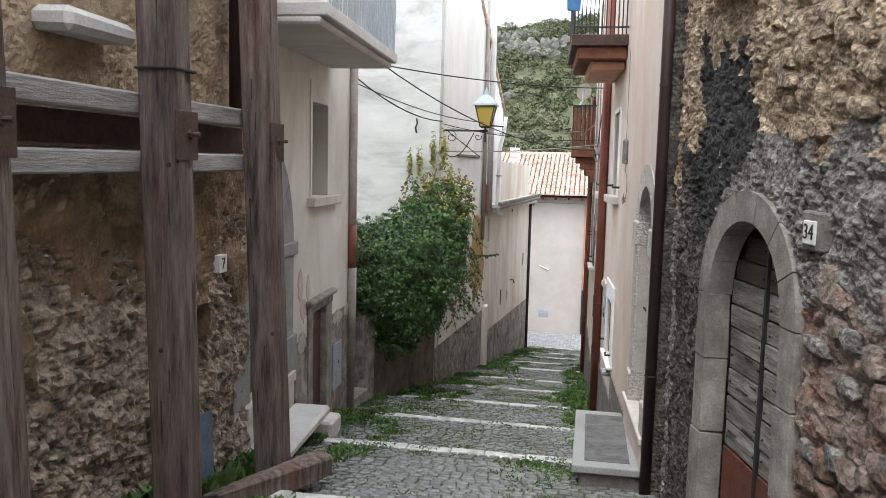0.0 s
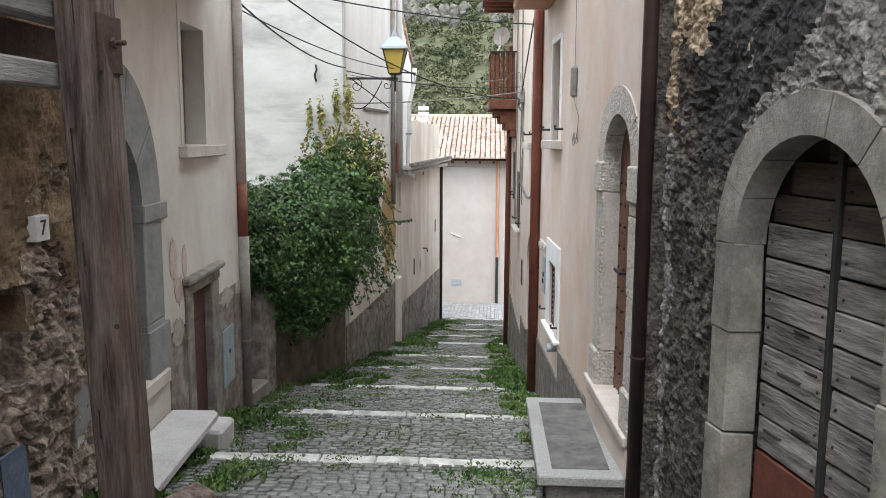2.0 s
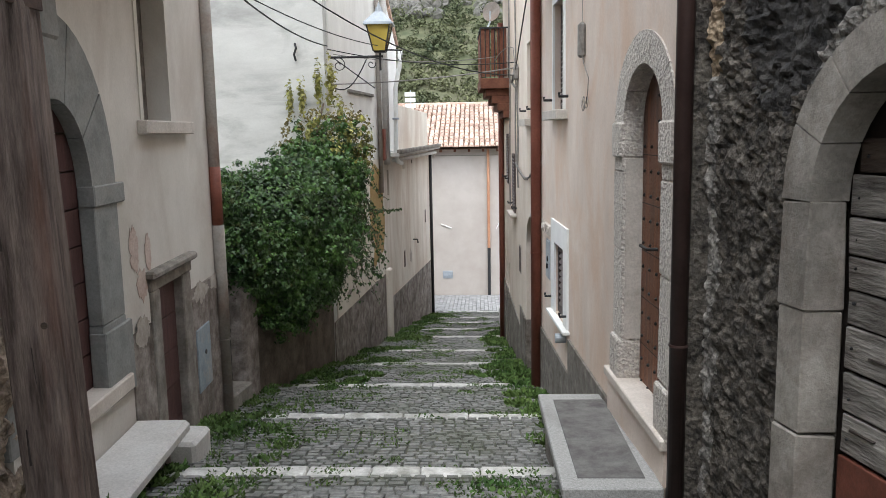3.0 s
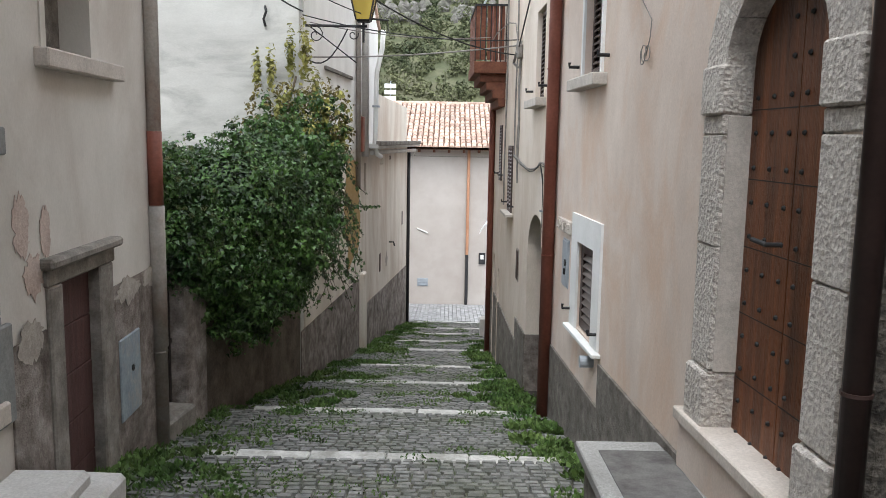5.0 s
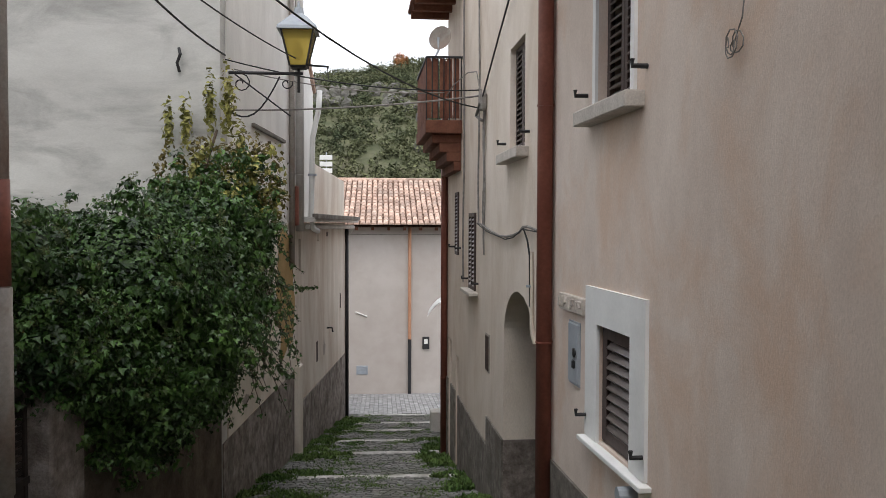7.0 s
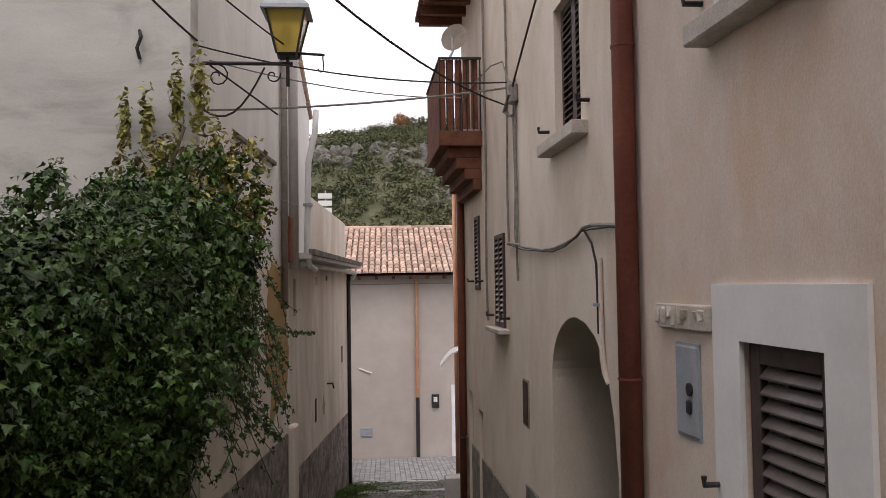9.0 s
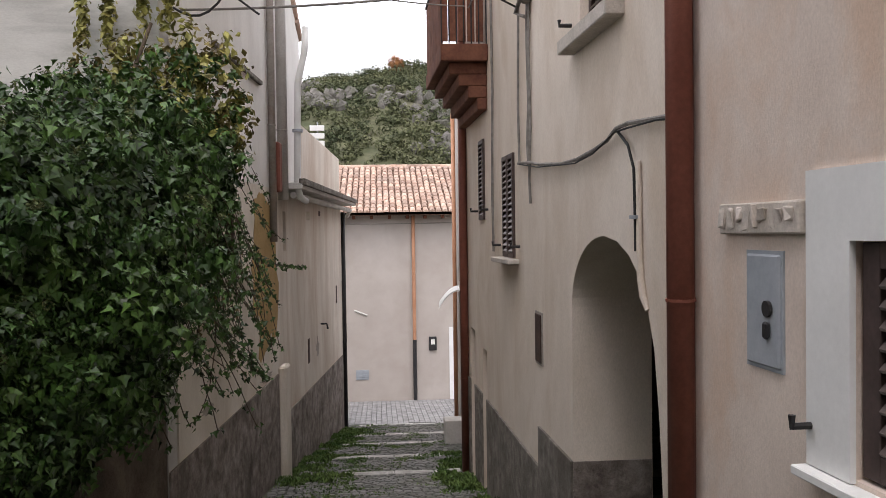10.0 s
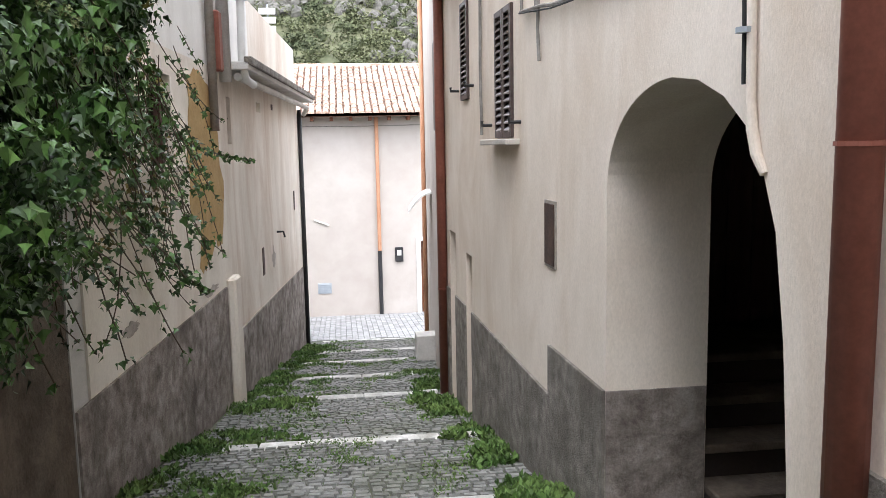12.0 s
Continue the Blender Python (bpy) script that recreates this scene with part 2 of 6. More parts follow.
M_ROCK = mat("grey_crag", (0.075, 0.07, 0.062), (0.20, 0.185, 0.165), 1.2, bump=0.8, bscale=3, stain=(0.06, 0.065, 0.035), sscale=0.4, samt=0.7)
M_EARTH = mat("valley_earth", (0.07, 0.085, 0.04), (0.14, 0.14, 0.08), 0.1, bump=0)
M_GLASS = bpy.data.materials.new("amber_lamp_glass")
M_GLASS.use_nodes = True
_p = M_GLASS.node_tree.nodes["Principled BSDF"]
_p.inputs["Base Color"].default_value = (0.62, 0.46, 0.10, 1)
_p.inputs["Roughness"].default_value = 0.25
_p.inputs["Transmission Weight"].default_value = 0.45
M_BULB = mat("white_bulb_glass", (0.7, 0.68, 0.6), (0.8, 0.78, 0.7), 3, rough=0.3, bump=0)
# Near-black colour standing in for deep recess shade; also used for timber splits.
M_DARK = mat("near_black_shade_and_splits", (0.03, 0.022, 0.02), (0.05, 0.04, 0.035), 2, bump=0.1)
M_WIN = mat("dark_window_glass", (0.03, 0.032, 0.035), (0.05, 0.05, 0.055), 2, rough=0.15, bump=0, spec=0.6)
M_PLATE = mat("white_ceramic_plate", (0.72, 0.71, 0.66), (0.80, 0.79, 0.75), 8, rough=0.3, bump=0)
M_WOODT = mat("brown_stained_timber", (0.12, 0.045, 0.028), (0.20, 0.085, 0.052), 5, bump=0.2, bscale=30)
M_GATE = mat("dark_brown_gate_paint", (0.018, 0.014, 0.013), (0.045, 0.034, 0.03), 7, rough=0.55, bump=0.1)
# Whiter side paint; its extra paleness also stands in for stronger side light.
M_WHITES = mat("side_lit_white_plaster", (0.68, 0.665, 0.625), (0.79, 0.775, 0.735), 1.2, bump=0.12, bscale=60, stain=(0.56, 0.54, 0.50), sscale=0.9, samt=0.4, stretch=(1, 1, 0.5), fvar=0.35)
M_PLASTER_U = mat("pale_tan_old_plaster", (0.24, 0.165, 0.10), (0.52, 0.40, 0.275), 4, bump=0.9, bscale=45, stain=(0.17, 0.115, 0.07), sscale=1.5, samt=0.6, lo=0.32, hi=0.68)
M_TARP = mat("blue_grey_sheet", (0.10, 0.14, 0.20), (0.17, 0.21, 0.27), 5, rough=0.6, bump=0.2)


# ---- building helpers ----
def link(name, bm, material, smooth=False):
    me = bpy.data.meshes.new(name)
    bm.normal_update()
    bm.to_mesh(me)
    bm.free()
    me.materials.append(material)
    if smooth:
        me.shade_smooth()
    return new(name, me)


def part(name, bm, material, parent, label="", smooth=False):
    """One mesh object in world place, under a thing or a part."""
    ob = link(name, bm, material, smooth)
    ob.parent = parent
    ob.matrix_parent_inverse = Matrix.Translation(-Vector(base_of(parent)))
    if label:
        ob["label"] = label
    return ob


def base_of(ob):
    p = Vector(ob.location)
    while ob.parent:
        p += Vector(ob.matrix_parent_inverse.translation)
        ob = ob.parent
        p += Vector(ob.location)
    return p


def thing(name, at, label, category, group="", kind=""):
    ob = new(name)
    ob.location = at
    ob.empty_display_size = 0.1
    return tagged(ob, label, category, group, kind)


class Face:
    """A wall's face: s along it, o out of it, z up."""

    def __init__(self, ox, oy, ux, uy, nx, ny):
        self.o, self.u, self.n = Vector((ox, oy, 0)), Vector((ux, uy, 0)), Vector((nx, ny, 0))

    def at(self, s, o, z):
        return self.o + self.u * s + self.n * o + Vector((0, 0, z))


def by_y(a, b, y0, side):
    """A face x = a + b (y - y0), with s = y; side 1 faces west, -1 east."""
    return Face(a - b * y0, 0, b, 1, -side, 0)


F_S = by_y(0.865, -0.213, 6.143, 1)
F_P = by_y(0.5, -0.059, 8.5, 1)
F_C = by_y(0.19, -0.028, 14.7, 1)
F_D = by_y(0.0, 0.08, 20.5, 1)
F_L = by_y(-3.32, -0.06, 9.7, -1)
F_LS = by_y(-3.05, 0.0, 0.0, -1)
F_W = by_y(-3.02, 0.065, 15.8, -1)
F_G = by_y(-3.42, 0.10, 11.8, -1)
F_FAR = Face(0, 34.3, 1, 0, 0, -1)
F_FACE = Face(0, 15.8, 1, 0, 0, -1)


def box(bm, F, s0, s1, o0, o1, z0, z1, bevel=0.0, wob=0.0):
    """A block on a wall's face, its edges bevelled."""
    vs = []
    for z in (z0, z1):
        for s, o in ((s0, o0), (s1, o0), (s1, o1), (s0, o1)):
            j = [random.uniform(-wob, wob) for _ in range(3)] if wob else (0, 0, 0)
            vs.append(bm.verts.new(F.at(s + j[0], o + j[1], z + j[2])))
    a = [(0, 1, 2, 3), (7, 6, 5, 4), (4, 5, 1, 0), (5, 6, 2, 1), (6, 7, 3, 2), (7, 4, 0, 3)]
    fs = [bm.faces.new([vs[i] for i in f]) for f in a]
    bmesh.ops.recalc_face_normals(bm, faces=fs)
    if bevel:
        es = list({e for f in fs for e in f.edges})
        bmesh.ops.bevel(bm, geom=es, offset=bevel, segments=1, affect="EDGES")
    return bm


F_0 = Face(0, 0, 1, 0, 0, 1)


def wbox(bm, x0, x1, y0, y1, z0, z1, bevel=0.0, wob=0.0):
    return box(bm, F_0, x0, x1, y0, y1, z0, z1, bevel, wob)


def tube(bm, pts, r, seg=10, cap=True):
    """A round tube along points."""
    pts = [Vector(p) for p in pts]
    rings = []
    for i, p in enumerate(pts):
        d = (pts[min(i + 1, len(pts) - 1)] - pts[max(i - 1, 0)]).normalized()
        a = d.orthogonal().normalized() if abs(d.z) < 0.9 else d.cross(Vector((0, 1, 0))).normalized()
        b = d.cross(a)
        rr = r[i] if isinstance(r, (list, tuple)) else r
        rings.append([bm.verts.new(p + (a * math.cos(k * math.tau / seg) + b * math.sin(k * math.tau / seg)) * rr) for k in range(seg)])
        if i:
            q = rings[-2]
            # match the turn of the ring before
            best = min(range(seg), key=lambda k: (rings[-1][k].co - q[0].co - (p - pts[i - 1])).length)
            rings[-1] = rings[-1][best:] + rings[-1][:best]
            flip = (rings[-1][1].co - q[1].co - (p - pts[i - 1])).length > (rings[-1][-1].co - q[1].co - (p - pts[i - 1])).length
            if flip:
                rings[-1] = [rings[-1][0]] + rings[-1][:0:-1]
            for k in range(seg):
                bm.faces.new((q[k], q[(k + 1) % seg], rings[-1][(k + 1) % seg], rings[-1][k]))
    if cap:
        bm.faces.new(rings[0][::-1])
        bm.faces.new(rings[-1])
    bmesh.ops.recalc_face_normals(bm, faces=bm.faces[:])
    return bm


def sag(a, b, drop, n=14):
    """Points of a cable that hangs between a and b."""
    a, b = Vector(a), Vector(b)
    return [a.lerp(b, i / n) - Vector((0, 0, 4 * drop * (i / n) * (1 - i / n))) for i in range(n + 1)]


def arch_loop(s0, s1, z0, spring, rise, n=14):
    """An opening's outline with a round head, from its foot up and over."""
    c, r = (s0 + s1) / 2, (s1 - s0) / 2
    return [(s0, z0)] + [(c - r * math.cos(math.pi * i / n), spring + rise * math.sin(math.pi * i / n)) for i in range(n + 1)] + [(s1, z0)]


def rect(s0, s1, z0, z1):
    return [(s0, z0), (s0, z1), (s1, z1), (s1, z0)]


def inside(p, loop):
    """Whether a point lies in a polygon."""
    hit = False
    for (x0, y0), (x1, y1) in zip(loop, loop[1:] + loop[:1]):
        if (y0 > p[1]) != (y1 > p[1]) and p[0] < x0 + (p[1] - y0) * (x1 - x0) / (y1 - y0):
            hit = not hit
    return hit


def panel(name, F, outline, holes, thick, material, depth=0.0, parent=None, label=""):
    """A wall with thickness; its openings go through it."""
    pts, edges = [], []
    for loop in [outline] + holes:
        k = len(pts)
        pts += [Vector(p) for p in loop]
        edges += [(k + i, k + (i + 1) % len(loop)) for i in range(len(loop))]
    vs, es, fs = geometry.delaunay_2d_cdt(pts, edges, [], 1, 1e-5)[:3]
    fs = [f for f in fs if inside(sum((vs[i] for i in f), Vector((0, 0))) / len(f), outline)
          and not any(inside(sum((vs[i] for i in f), Vector((0, 0))) / len(f), h) for h in holes)]
    bm = bmesh.new()
    fr = [bm.verts.new(F.at(p[0], depth, p[1])) for p in vs]
    bk = [bm.verts.new(F.at(p[0], depth - thick, p[1])) for p in vs]
    use = {}
    for f in fs:
        bm.faces.new([fr[i] for i in f])
        bm.faces.new([bk[i] for i in reversed(f)])
        for i in range(len(f)):
            e = tuple(sorted((f[i], f[(i + 1) % len(f)])))
            use[e] = use.get(e, 0) + 1
    for (i, j), c in use.items():
        if c == 1:
            bm.faces.new((fr[i], fr[j], bk[j], bk[i]))
    bmesh.ops.recalc_face_normals(bm, faces=bm.faces[:])
    if parent:
        return part(name, bm, material, parent, label)
    ob = link(name, bm, material)
    return tagged(ob, label, "wall", "", "structure")


def rough_wall(name, F, s0, s1, z0, z1, step, amp, hole, thick, mats, which, label, seed, lump=11.0, ease=None):
    """A rubble wall whose face bulges stone by stone, with a hole where hole(s, z) says so; which(s, z) picks the render."""
    bm = bmesh.new()
    ns, nz = int((s1 - s0) / step), int((z1 - z0) / step)
    grid = {}
    for i in range(ns + 1):
        for j in range(nz + 1):
            s, z = s0 + (s1 - s0) * i / ns, z0 + (z1 - z0) * j / nz
            w = noise.noise(Vector((s * 6, seed, z * 6))) * 0.25
            d = noise.voronoi(Vector((s * lump + w * 3, seed, z * lump * 1.25 + w * 2)))[0]
            k = min(1.0, max(0.25, 0.65 + 0.8 * noise.noise(Vector((s * 1.3, seed + 4, z * 1.3)))))
            h = (min(d[1] - d[0], 0.45) / 0.45) * amp * 0.55 * k
            d2 = noise.voronoi(Vector((s * lump * 0.4, seed + 2, z * lump * 0.45)))[0]
            h += min(d2[1] - d2[0], 0.4) * amp * 0.9
            h += noise.fractal(Vector((s * 2, seed, z * 2)), 1, 2, 4) * amp * 0.5
            h += noise.fractal(Vector((s * 26, seed, z * 26)), 1, 2, 3) * amp * 0.2
            h = (h - amp * 0.45) * (ease(s, z) if ease else 1.0) - amp * 0.2
            grid[i, j] = bm.verts.new(F.at(s + w * 0.02, h, z))
    for i in range(ns):
        for j in range(nz):
            s, z = s0 + (s1 - s0) * (i + 0.5) / ns, z0 + (z1 - z0) * (j + 0.5) / nz
            if not hole(s, z):
                f = bm.faces.new((grid[i, j], grid[i, j + 1], grid[i + 1, j + 1], grid[i + 1, j]))
                f.material_index = which(s, z)
    bmesh.ops.recalc_face_normals(bm, faces=bm.faces[:])
    ring = [e for e in bm.edges if len(e.link_faces) == 1]
    ext = bmesh.ops.extrude_edge_only(bm, edges=ring)
    back = -F.n * thick
    for v in [g for g in ext["geom"] if isinstance(g, bmesh.types.BMVert)]:
        v.co += back
    for v in [v for v in bm.verts if not v.link_faces]:
        bm.verts.remove(v)
    ob = link(name, bm, mats[0], False)
    for m_ in mats[1:]:
        ob.data.materials.append(m_)
    return tagged(ob, label, "wall", "", "structure")


# ---- ground profile ----
EDGES = [-4.6, -2.0, 0.5, 3.0, 5.55, 8.1, 10.45, 12.8, 15.5, 17.9, 20.7, 22.7, 24.8, 26.7, 29.2]
RISER = 0.10


def edge_z(y):
    return -0.041 - 0.185 * y if y < 18 else -3.371 - 0.158 * (y - 18)


def ground_z(y):
    if y >= EDGES[-1]:
        return edge_z(EDGES[-1]) - 0.02 - 0.09 * (y - EDGES[-1])
    for a, b in zip(EDGES, EDGES[1:]):
        if a <= y < b:
            z0, z1 = edge_z(a) - RISER, edge_z(b)
            return z0 + (z1 - z0) * (y - a) / (b - a)
    return edge_z(y)


# ---- ground ----
def left_edge(y):
    if y < 6.5:
        return -3.05
    if y < 11.15:
        return -3.32 - 0.06 * (y - 9.7)
    if y < 15.8:
        return -3.42 + 0.10 * (y - 11.8)
    return -3.02 + 0.065 * (y - 15.8)


def right_edge(y):
    if y < 7:
        return 0.865 - 0.213 * (y - 6.143)
    if y < 12.6:
        return 0.5 - 0.059 * (y - 8.5)
    if y < 20.5:
        return 0.19 - 0.028 * (y - 14.7)
    return 0.08 * (y - 20.5)


bm = bmesh.new()
ys = []
for a, b in zip(EDGES, EDGES[1:]):
    ys += [(a, edge_z(a)), (a + 0.001, edge_z(a) - RISER), ((a + b) / 2, (edge_z(a) - RISER + edge_z(b)) / 2)]
ys += [(EDGES[-1], edge_z(EDGES[-1])), (EDGES[-1] + 0.01, ground_z(EDGES[-1] + 0.01)), (36, ground_z(36))]
prev = None
for y, z in ys:
    w0, w1 = (-5.0, 3.5) if y < 29.2 else (-14, 14)
    row = [bm.verts.new((w0 + (w1 - w0) * k / 12, y, z - 0.02)) for k in range(13)]
    if prev:
        for k in range(12):
            bm.faces.new((prev[k], prev[k + 1], row[k + 1], row[k]))
    prev = row
alley = tagged(link("pavement", bm, M_SOIL), "stepped alley of grey cobbles with mossy joints", "pavement", "", "structure")

# valley floor and wooded hillside, one sheet out to the horizon
def land(x, y):
    far = max(0.0, y - 70)
    z = -9 + noise.fractal(Vector((x * 0.02, y * 0.02, 3)), 1, 2, 4) * min(6.0, far * 0.05 + 0.01)
    rise = min(1.0, far / 130)
    top = 43 + 5 * math.sin(x * 0.02 + 0.5) + x * 0.03
    z += rise * rise * (3 - 2 * rise) * top
    if y > 200:
        z -= (y - 200) * 0.05
    return z


bm = bmesh.new()
xs = [-900, -500, -300, -200, -150] + list(range(-120, 121, 4)) + [150, 200, 300, 500, 900]
yl = [-900, -400, -200, -100, -40, 0, 20, 40, 60] + list(range(68, 232, 4)) + [260, 320, 420, 600, 900]
rows = [[bm.verts.new((x, y, land(x, y))) for x in xs] for y in yl]
for a, b in zip(rows, rows[1:]):
    for k in range(len(xs) - 1):
        bm.faces.new((a[k], a[k + 1], b[k + 1], b[k]))
tagged(link("ground", bm, M_HILL, True), "wooded rocky hillside rising behind the village", "hill", "", "structure")


def leaf_cloud(bm, c, r, count, size, flat=1.0, shell=0.55):
    """Many small leaves round a centre, thin towards the rim."""
    c = Vector(c)
    for _ in range(count):
        d = Vector((random.gauss(0, 1), random.gauss(0, 1), random.gauss(0, 1))).normalized()
        k = shell + (1 - shell) * random.random()
        p = c + Vector((d.x * r[0], d.y * r[1], d.z * r[2])) * k
        nrm = (d + Vector((random.uniform(-.7, .7), random.uniform(-.7, .7), random.uniform(-.3, .9)))).normalized()
        a = nrm.orthogonal().normalized()
        a = Matrix.Rotation(random.uniform(0, 6.28), 3, nrm) @ a
        b = nrm.cross(a)
        s = size * random.uniform(0.6, 1.3)
        v = [bm.verts.new(p + q) for q in (-a * s, b * s * 0.62 + nrm * s * 0.15, a * s * 1.15 - nrm * s * 0.2, -b * s * 0.62 + nrm * s * 0.15)]
        bm.faces.new(v)


def ivy_cloud(bm, c, r, count, size, shell=0.55):
    """Pointed three-lobed leaves round a centre, tips hanging down."""
    c = Vector(c)
    for _ in range(count):
        d = Vector((random.gauss(0, 1), random.gauss(0, 1), random.gauss(0, 1))).normalized()
        k = shell + (1 - shell) * random.random()
        p = c + Vector((d.x * r[0], d.y * r[1], d.z * r[2])) * k
        nrm = (d + Vector((random.uniform(-.6, .6), random.uniform(-.6, .6), random.uniform(0.0, 1.0)))).normalized()
        b = nrm.cross(Vector((random.uniform(-.7, .7), random.uniform(-.7, .7), -1))).normalized()
        a = b.cross(nrm)
        s = size * random.uniform(0.55, 1.35)
        fold = nrm * s * 0.22
        v = [bm.verts.new(p + q) for q in (-a * s * 0.6, b * s * 0.95 - a * s * 0.25 + fold, b * s * 0.42 + a * s * 0.25, a * s * 1.25 - fold, -b * s * 0.42 + a * s * 0.25, -b * s * 0.95 - a * s * 0.25 + fold)]
        bm.faces.new((v[0], v[1], v[2], v[3]))
        bm.faces.new((v[0], v[3], v[4], v[5]))


# far woods: crowns of many leaf clumps on the slope
bm = bmesh.new()
bmr = bmesh.new()
for i in range(7000):
    y = random.uniform(100, 206)
    x = random.uniform(-75, 65) * (0.5 + y / 300)
    crag = noise.fractal(Vector((x * 0.03, y * 0.03, 9)), 1, 2, 3)
    if crag > 0.26 and y < 198 and random.random() < 0.6:
        continue
    r = random.uniform(0.5, 1.5) * (1.5 if y > 185 else 1)
    leaf_cloud(bm, (x, y, land(x, y) + r * 0.5), (r, r, r * 0.85), 36, 0.27)
tagged(link("far_trees", bm, M_TREE), "dark green woodland scattered over the far hillside", "trees", "", "stuff")
for i in range(1100):
    y = random.uniform(120, 197)
    x = random.uniform(-45, 30)
    if noise.fractal(Vector((x * 0.03, y * 0.03, 9)), 1, 2, 3) > 0.12:
        c = Vector((x, y, land(x, y)))
        m = Matrix.Translation(c) @ Euler((random.uniform(-.4, .4), random.uniform(-.4, .4), random.uniform(0, 6))).to_matrix().to_4x4() @ Matrix.Diagonal((random.uniform(0.6, 2.0), random.uniform(0.6, 1.3), random.uniform(0.7, 2.0), 1))
        g = bmesh.ops.create_icosphere(bmr, subdivisions=1, radius=0.9, matrix=m)
        for v in g["verts"]:
            v.co += Vector((random.uniform(-.35, .35), random.uniform(-.35, .35), random.uniform(-.35, .35)))
tagged(link("far_crags", bmr, M_ROCK), "pale grey limestone crags among the hillside woods", "rocks", "", "stuff")
bm = bmesh.new()
leaf_cloud(bm, (3.0, 192, land(3, 192) + 2.0), (1.9, 1.9, 2.0), 420, 0.28)
tagged(link("autumn_tree", bm, M_RUST), "small rust-orange autumn tree on the ridge", "tree")


# ---- right side: rubble wall with the arched plank door ----
def hole34(s, z):
    if 4.70 < s < 6.05 and z < 0.6:
        return True
    return z >= 0.6 and ((s - 5.375) / 0.69) ** 2 + ((z - 0.6) / 0.70) ** 2 < 1


def render34(s, z):
    n = noise.noise(Vector((s * 3.2, 3, z * 3.2))) * 0.28 + noise.noise(Vector((s * 11, 3, z * 11))) * 0.1
    if 5.45 < s + n < 6.35 and 1.55 < z + n * 1.5 - (s - 5.9) * 0.2 < 2.35:
        return 2
    if 5.95 < s + n * 0.4 < 6.8 and z < 1.75 + n:
        return 2 if z + n > 1.0 and s + n < 6.5 else 4
    if z > 1.72 + n * 1.2 or (s > 6.6 + n and z > 1.2):
        return 1
    if s < 4.75 + n and z < 0.75 + n:
        return 3
    return 0


rough_wall("wall_rubble", F_S, 2.6, 6.97, -1.7, 3.4, 0.022, 0.105, hole34, 0.5, [M_RUBBLE, M_RUBBLEO, M_SOOT, M_RUBBLER, M_SOOTB], render34, "rough rubble stone wall with crumbling grey and ochre render and black soot", 1.0, 13.0, lambda s, z: 0.5 if s > 5.95 else (0.55 if z < 1.7 and s > 4.6 else 0.72))
tagged(link("wall_rubble_quoin", box(bmesh.new(), F_S, 6.90, 6.995, -0.4, 0.075, -1.8, 6.0, 0.03, 0.015), M_SOOTB), "rough grey mortar corner of the rubble wall", "wall", "", "structure")
panel("wall_rubble_upper", F_S, [(-6, -1.5), (-6, 6), (6.97, 6), (6.97, 3.4), (2.6, 3.4), (2.6, -1.5)], [], 0.5, M_RUBBLEO, -0.03, label="upper rubble wall")


RW = bpy.data.objects["wall_rubble"]
for k in range(100):
    s, z = random.uniform(3.2, 5.3), random.uniform(1.75, 3.0)
    if k < 65:
        s, z = random.uniform(3.2, 4.62), random.uniform(-1.1, 1.0)
    if hole34(s, z) or hole34(s + 0.2, z) or hole34(s - 0.2, z) or hole34(s, z - 0.2) or (4.25 < s < 4.7 and 1.0 < z < 1.4):
        continue
    bm = bmesh.new()
    bmesh.ops.create_icosphere(bm, subdivisions=2, radius=1.0)
    kx, kz = random.uniform(0.07, 0.17), random.uniform(0.05, 0.11)
    for v in bm.verts:
        n = noise.noise(v.co * 1.3 + Vector((k, 0, 0))) * 0.45 + noise.noise(v.co * 4 + Vector((k, 5, 0))) * 0.15
        q = v.co * (1 + n)
        q = Vector((max(-.8, min(.8, q.x)), max(-.7, min(.7, q.y)), max(-.75, min(.75, q.z))))
        v.co = F_S.at(s + q.x * kx + q.z * kx * 0.3, -0.035 + q.y * 0.06, z + q.z * kz)
    part("stone", bm, random.choice([M_RUBBLER, M_RUBBLE, M_RUBBLER]) if z < 1.2 else M_RUBBLEO, RW)


def arch_stones(F, s0, s1, z0, spring, width, o0, o1, cuts, material, parent, nv=7, split=3, wob=0.004, rise=1.0, gap=0.004):
    """A door's stone surround: jamb blocks and wedge stones, each a piece."""
    for a, b in ((s0 - width, s0), (s1, s1 + width)):
        zs = [z0] + cuts + [spring]
        for p, q in zip(zs, zs[1:]):
            part("jamb_stone", box(bmesh.new(), F, a, b, o0, o1, p + gap, q, 0.008, wob), material, parent)
    c, r = (s0 + s1) / 2, (s1 - s0) / 2
    for k in range(nv):
        bm = bmesh.new()
        g = gap / r
        n = split
        ring = []
        for i in range(n + 1):
            t = math.pi * k / nv + g + (math.pi / nv - 2 * g) * i / n
            for rr, o in ((r, o0), (r + width, o0), (r + width, o1), (r, o1)):
                ring.append(bm.verts.new(F.at(c - rr * math.cos(t), o, spring + rr * rise * math.sin(t))))
        for i in range(n):
            q = ring[4 * i:4 * i + 8]
            for u in range(4):
                bm.faces.new((q[u], q[(u + 1) % 4], q[4 + (u + 1) % 4], q[4 + u]))
        bm.faces.new(ring[:4])
        bm.faces.new(ring[-4:])
        bmesh.ops.recalc_face_normals(bm, faces=bm.faces[:])
        part("arch_stone", bm, material, parent)


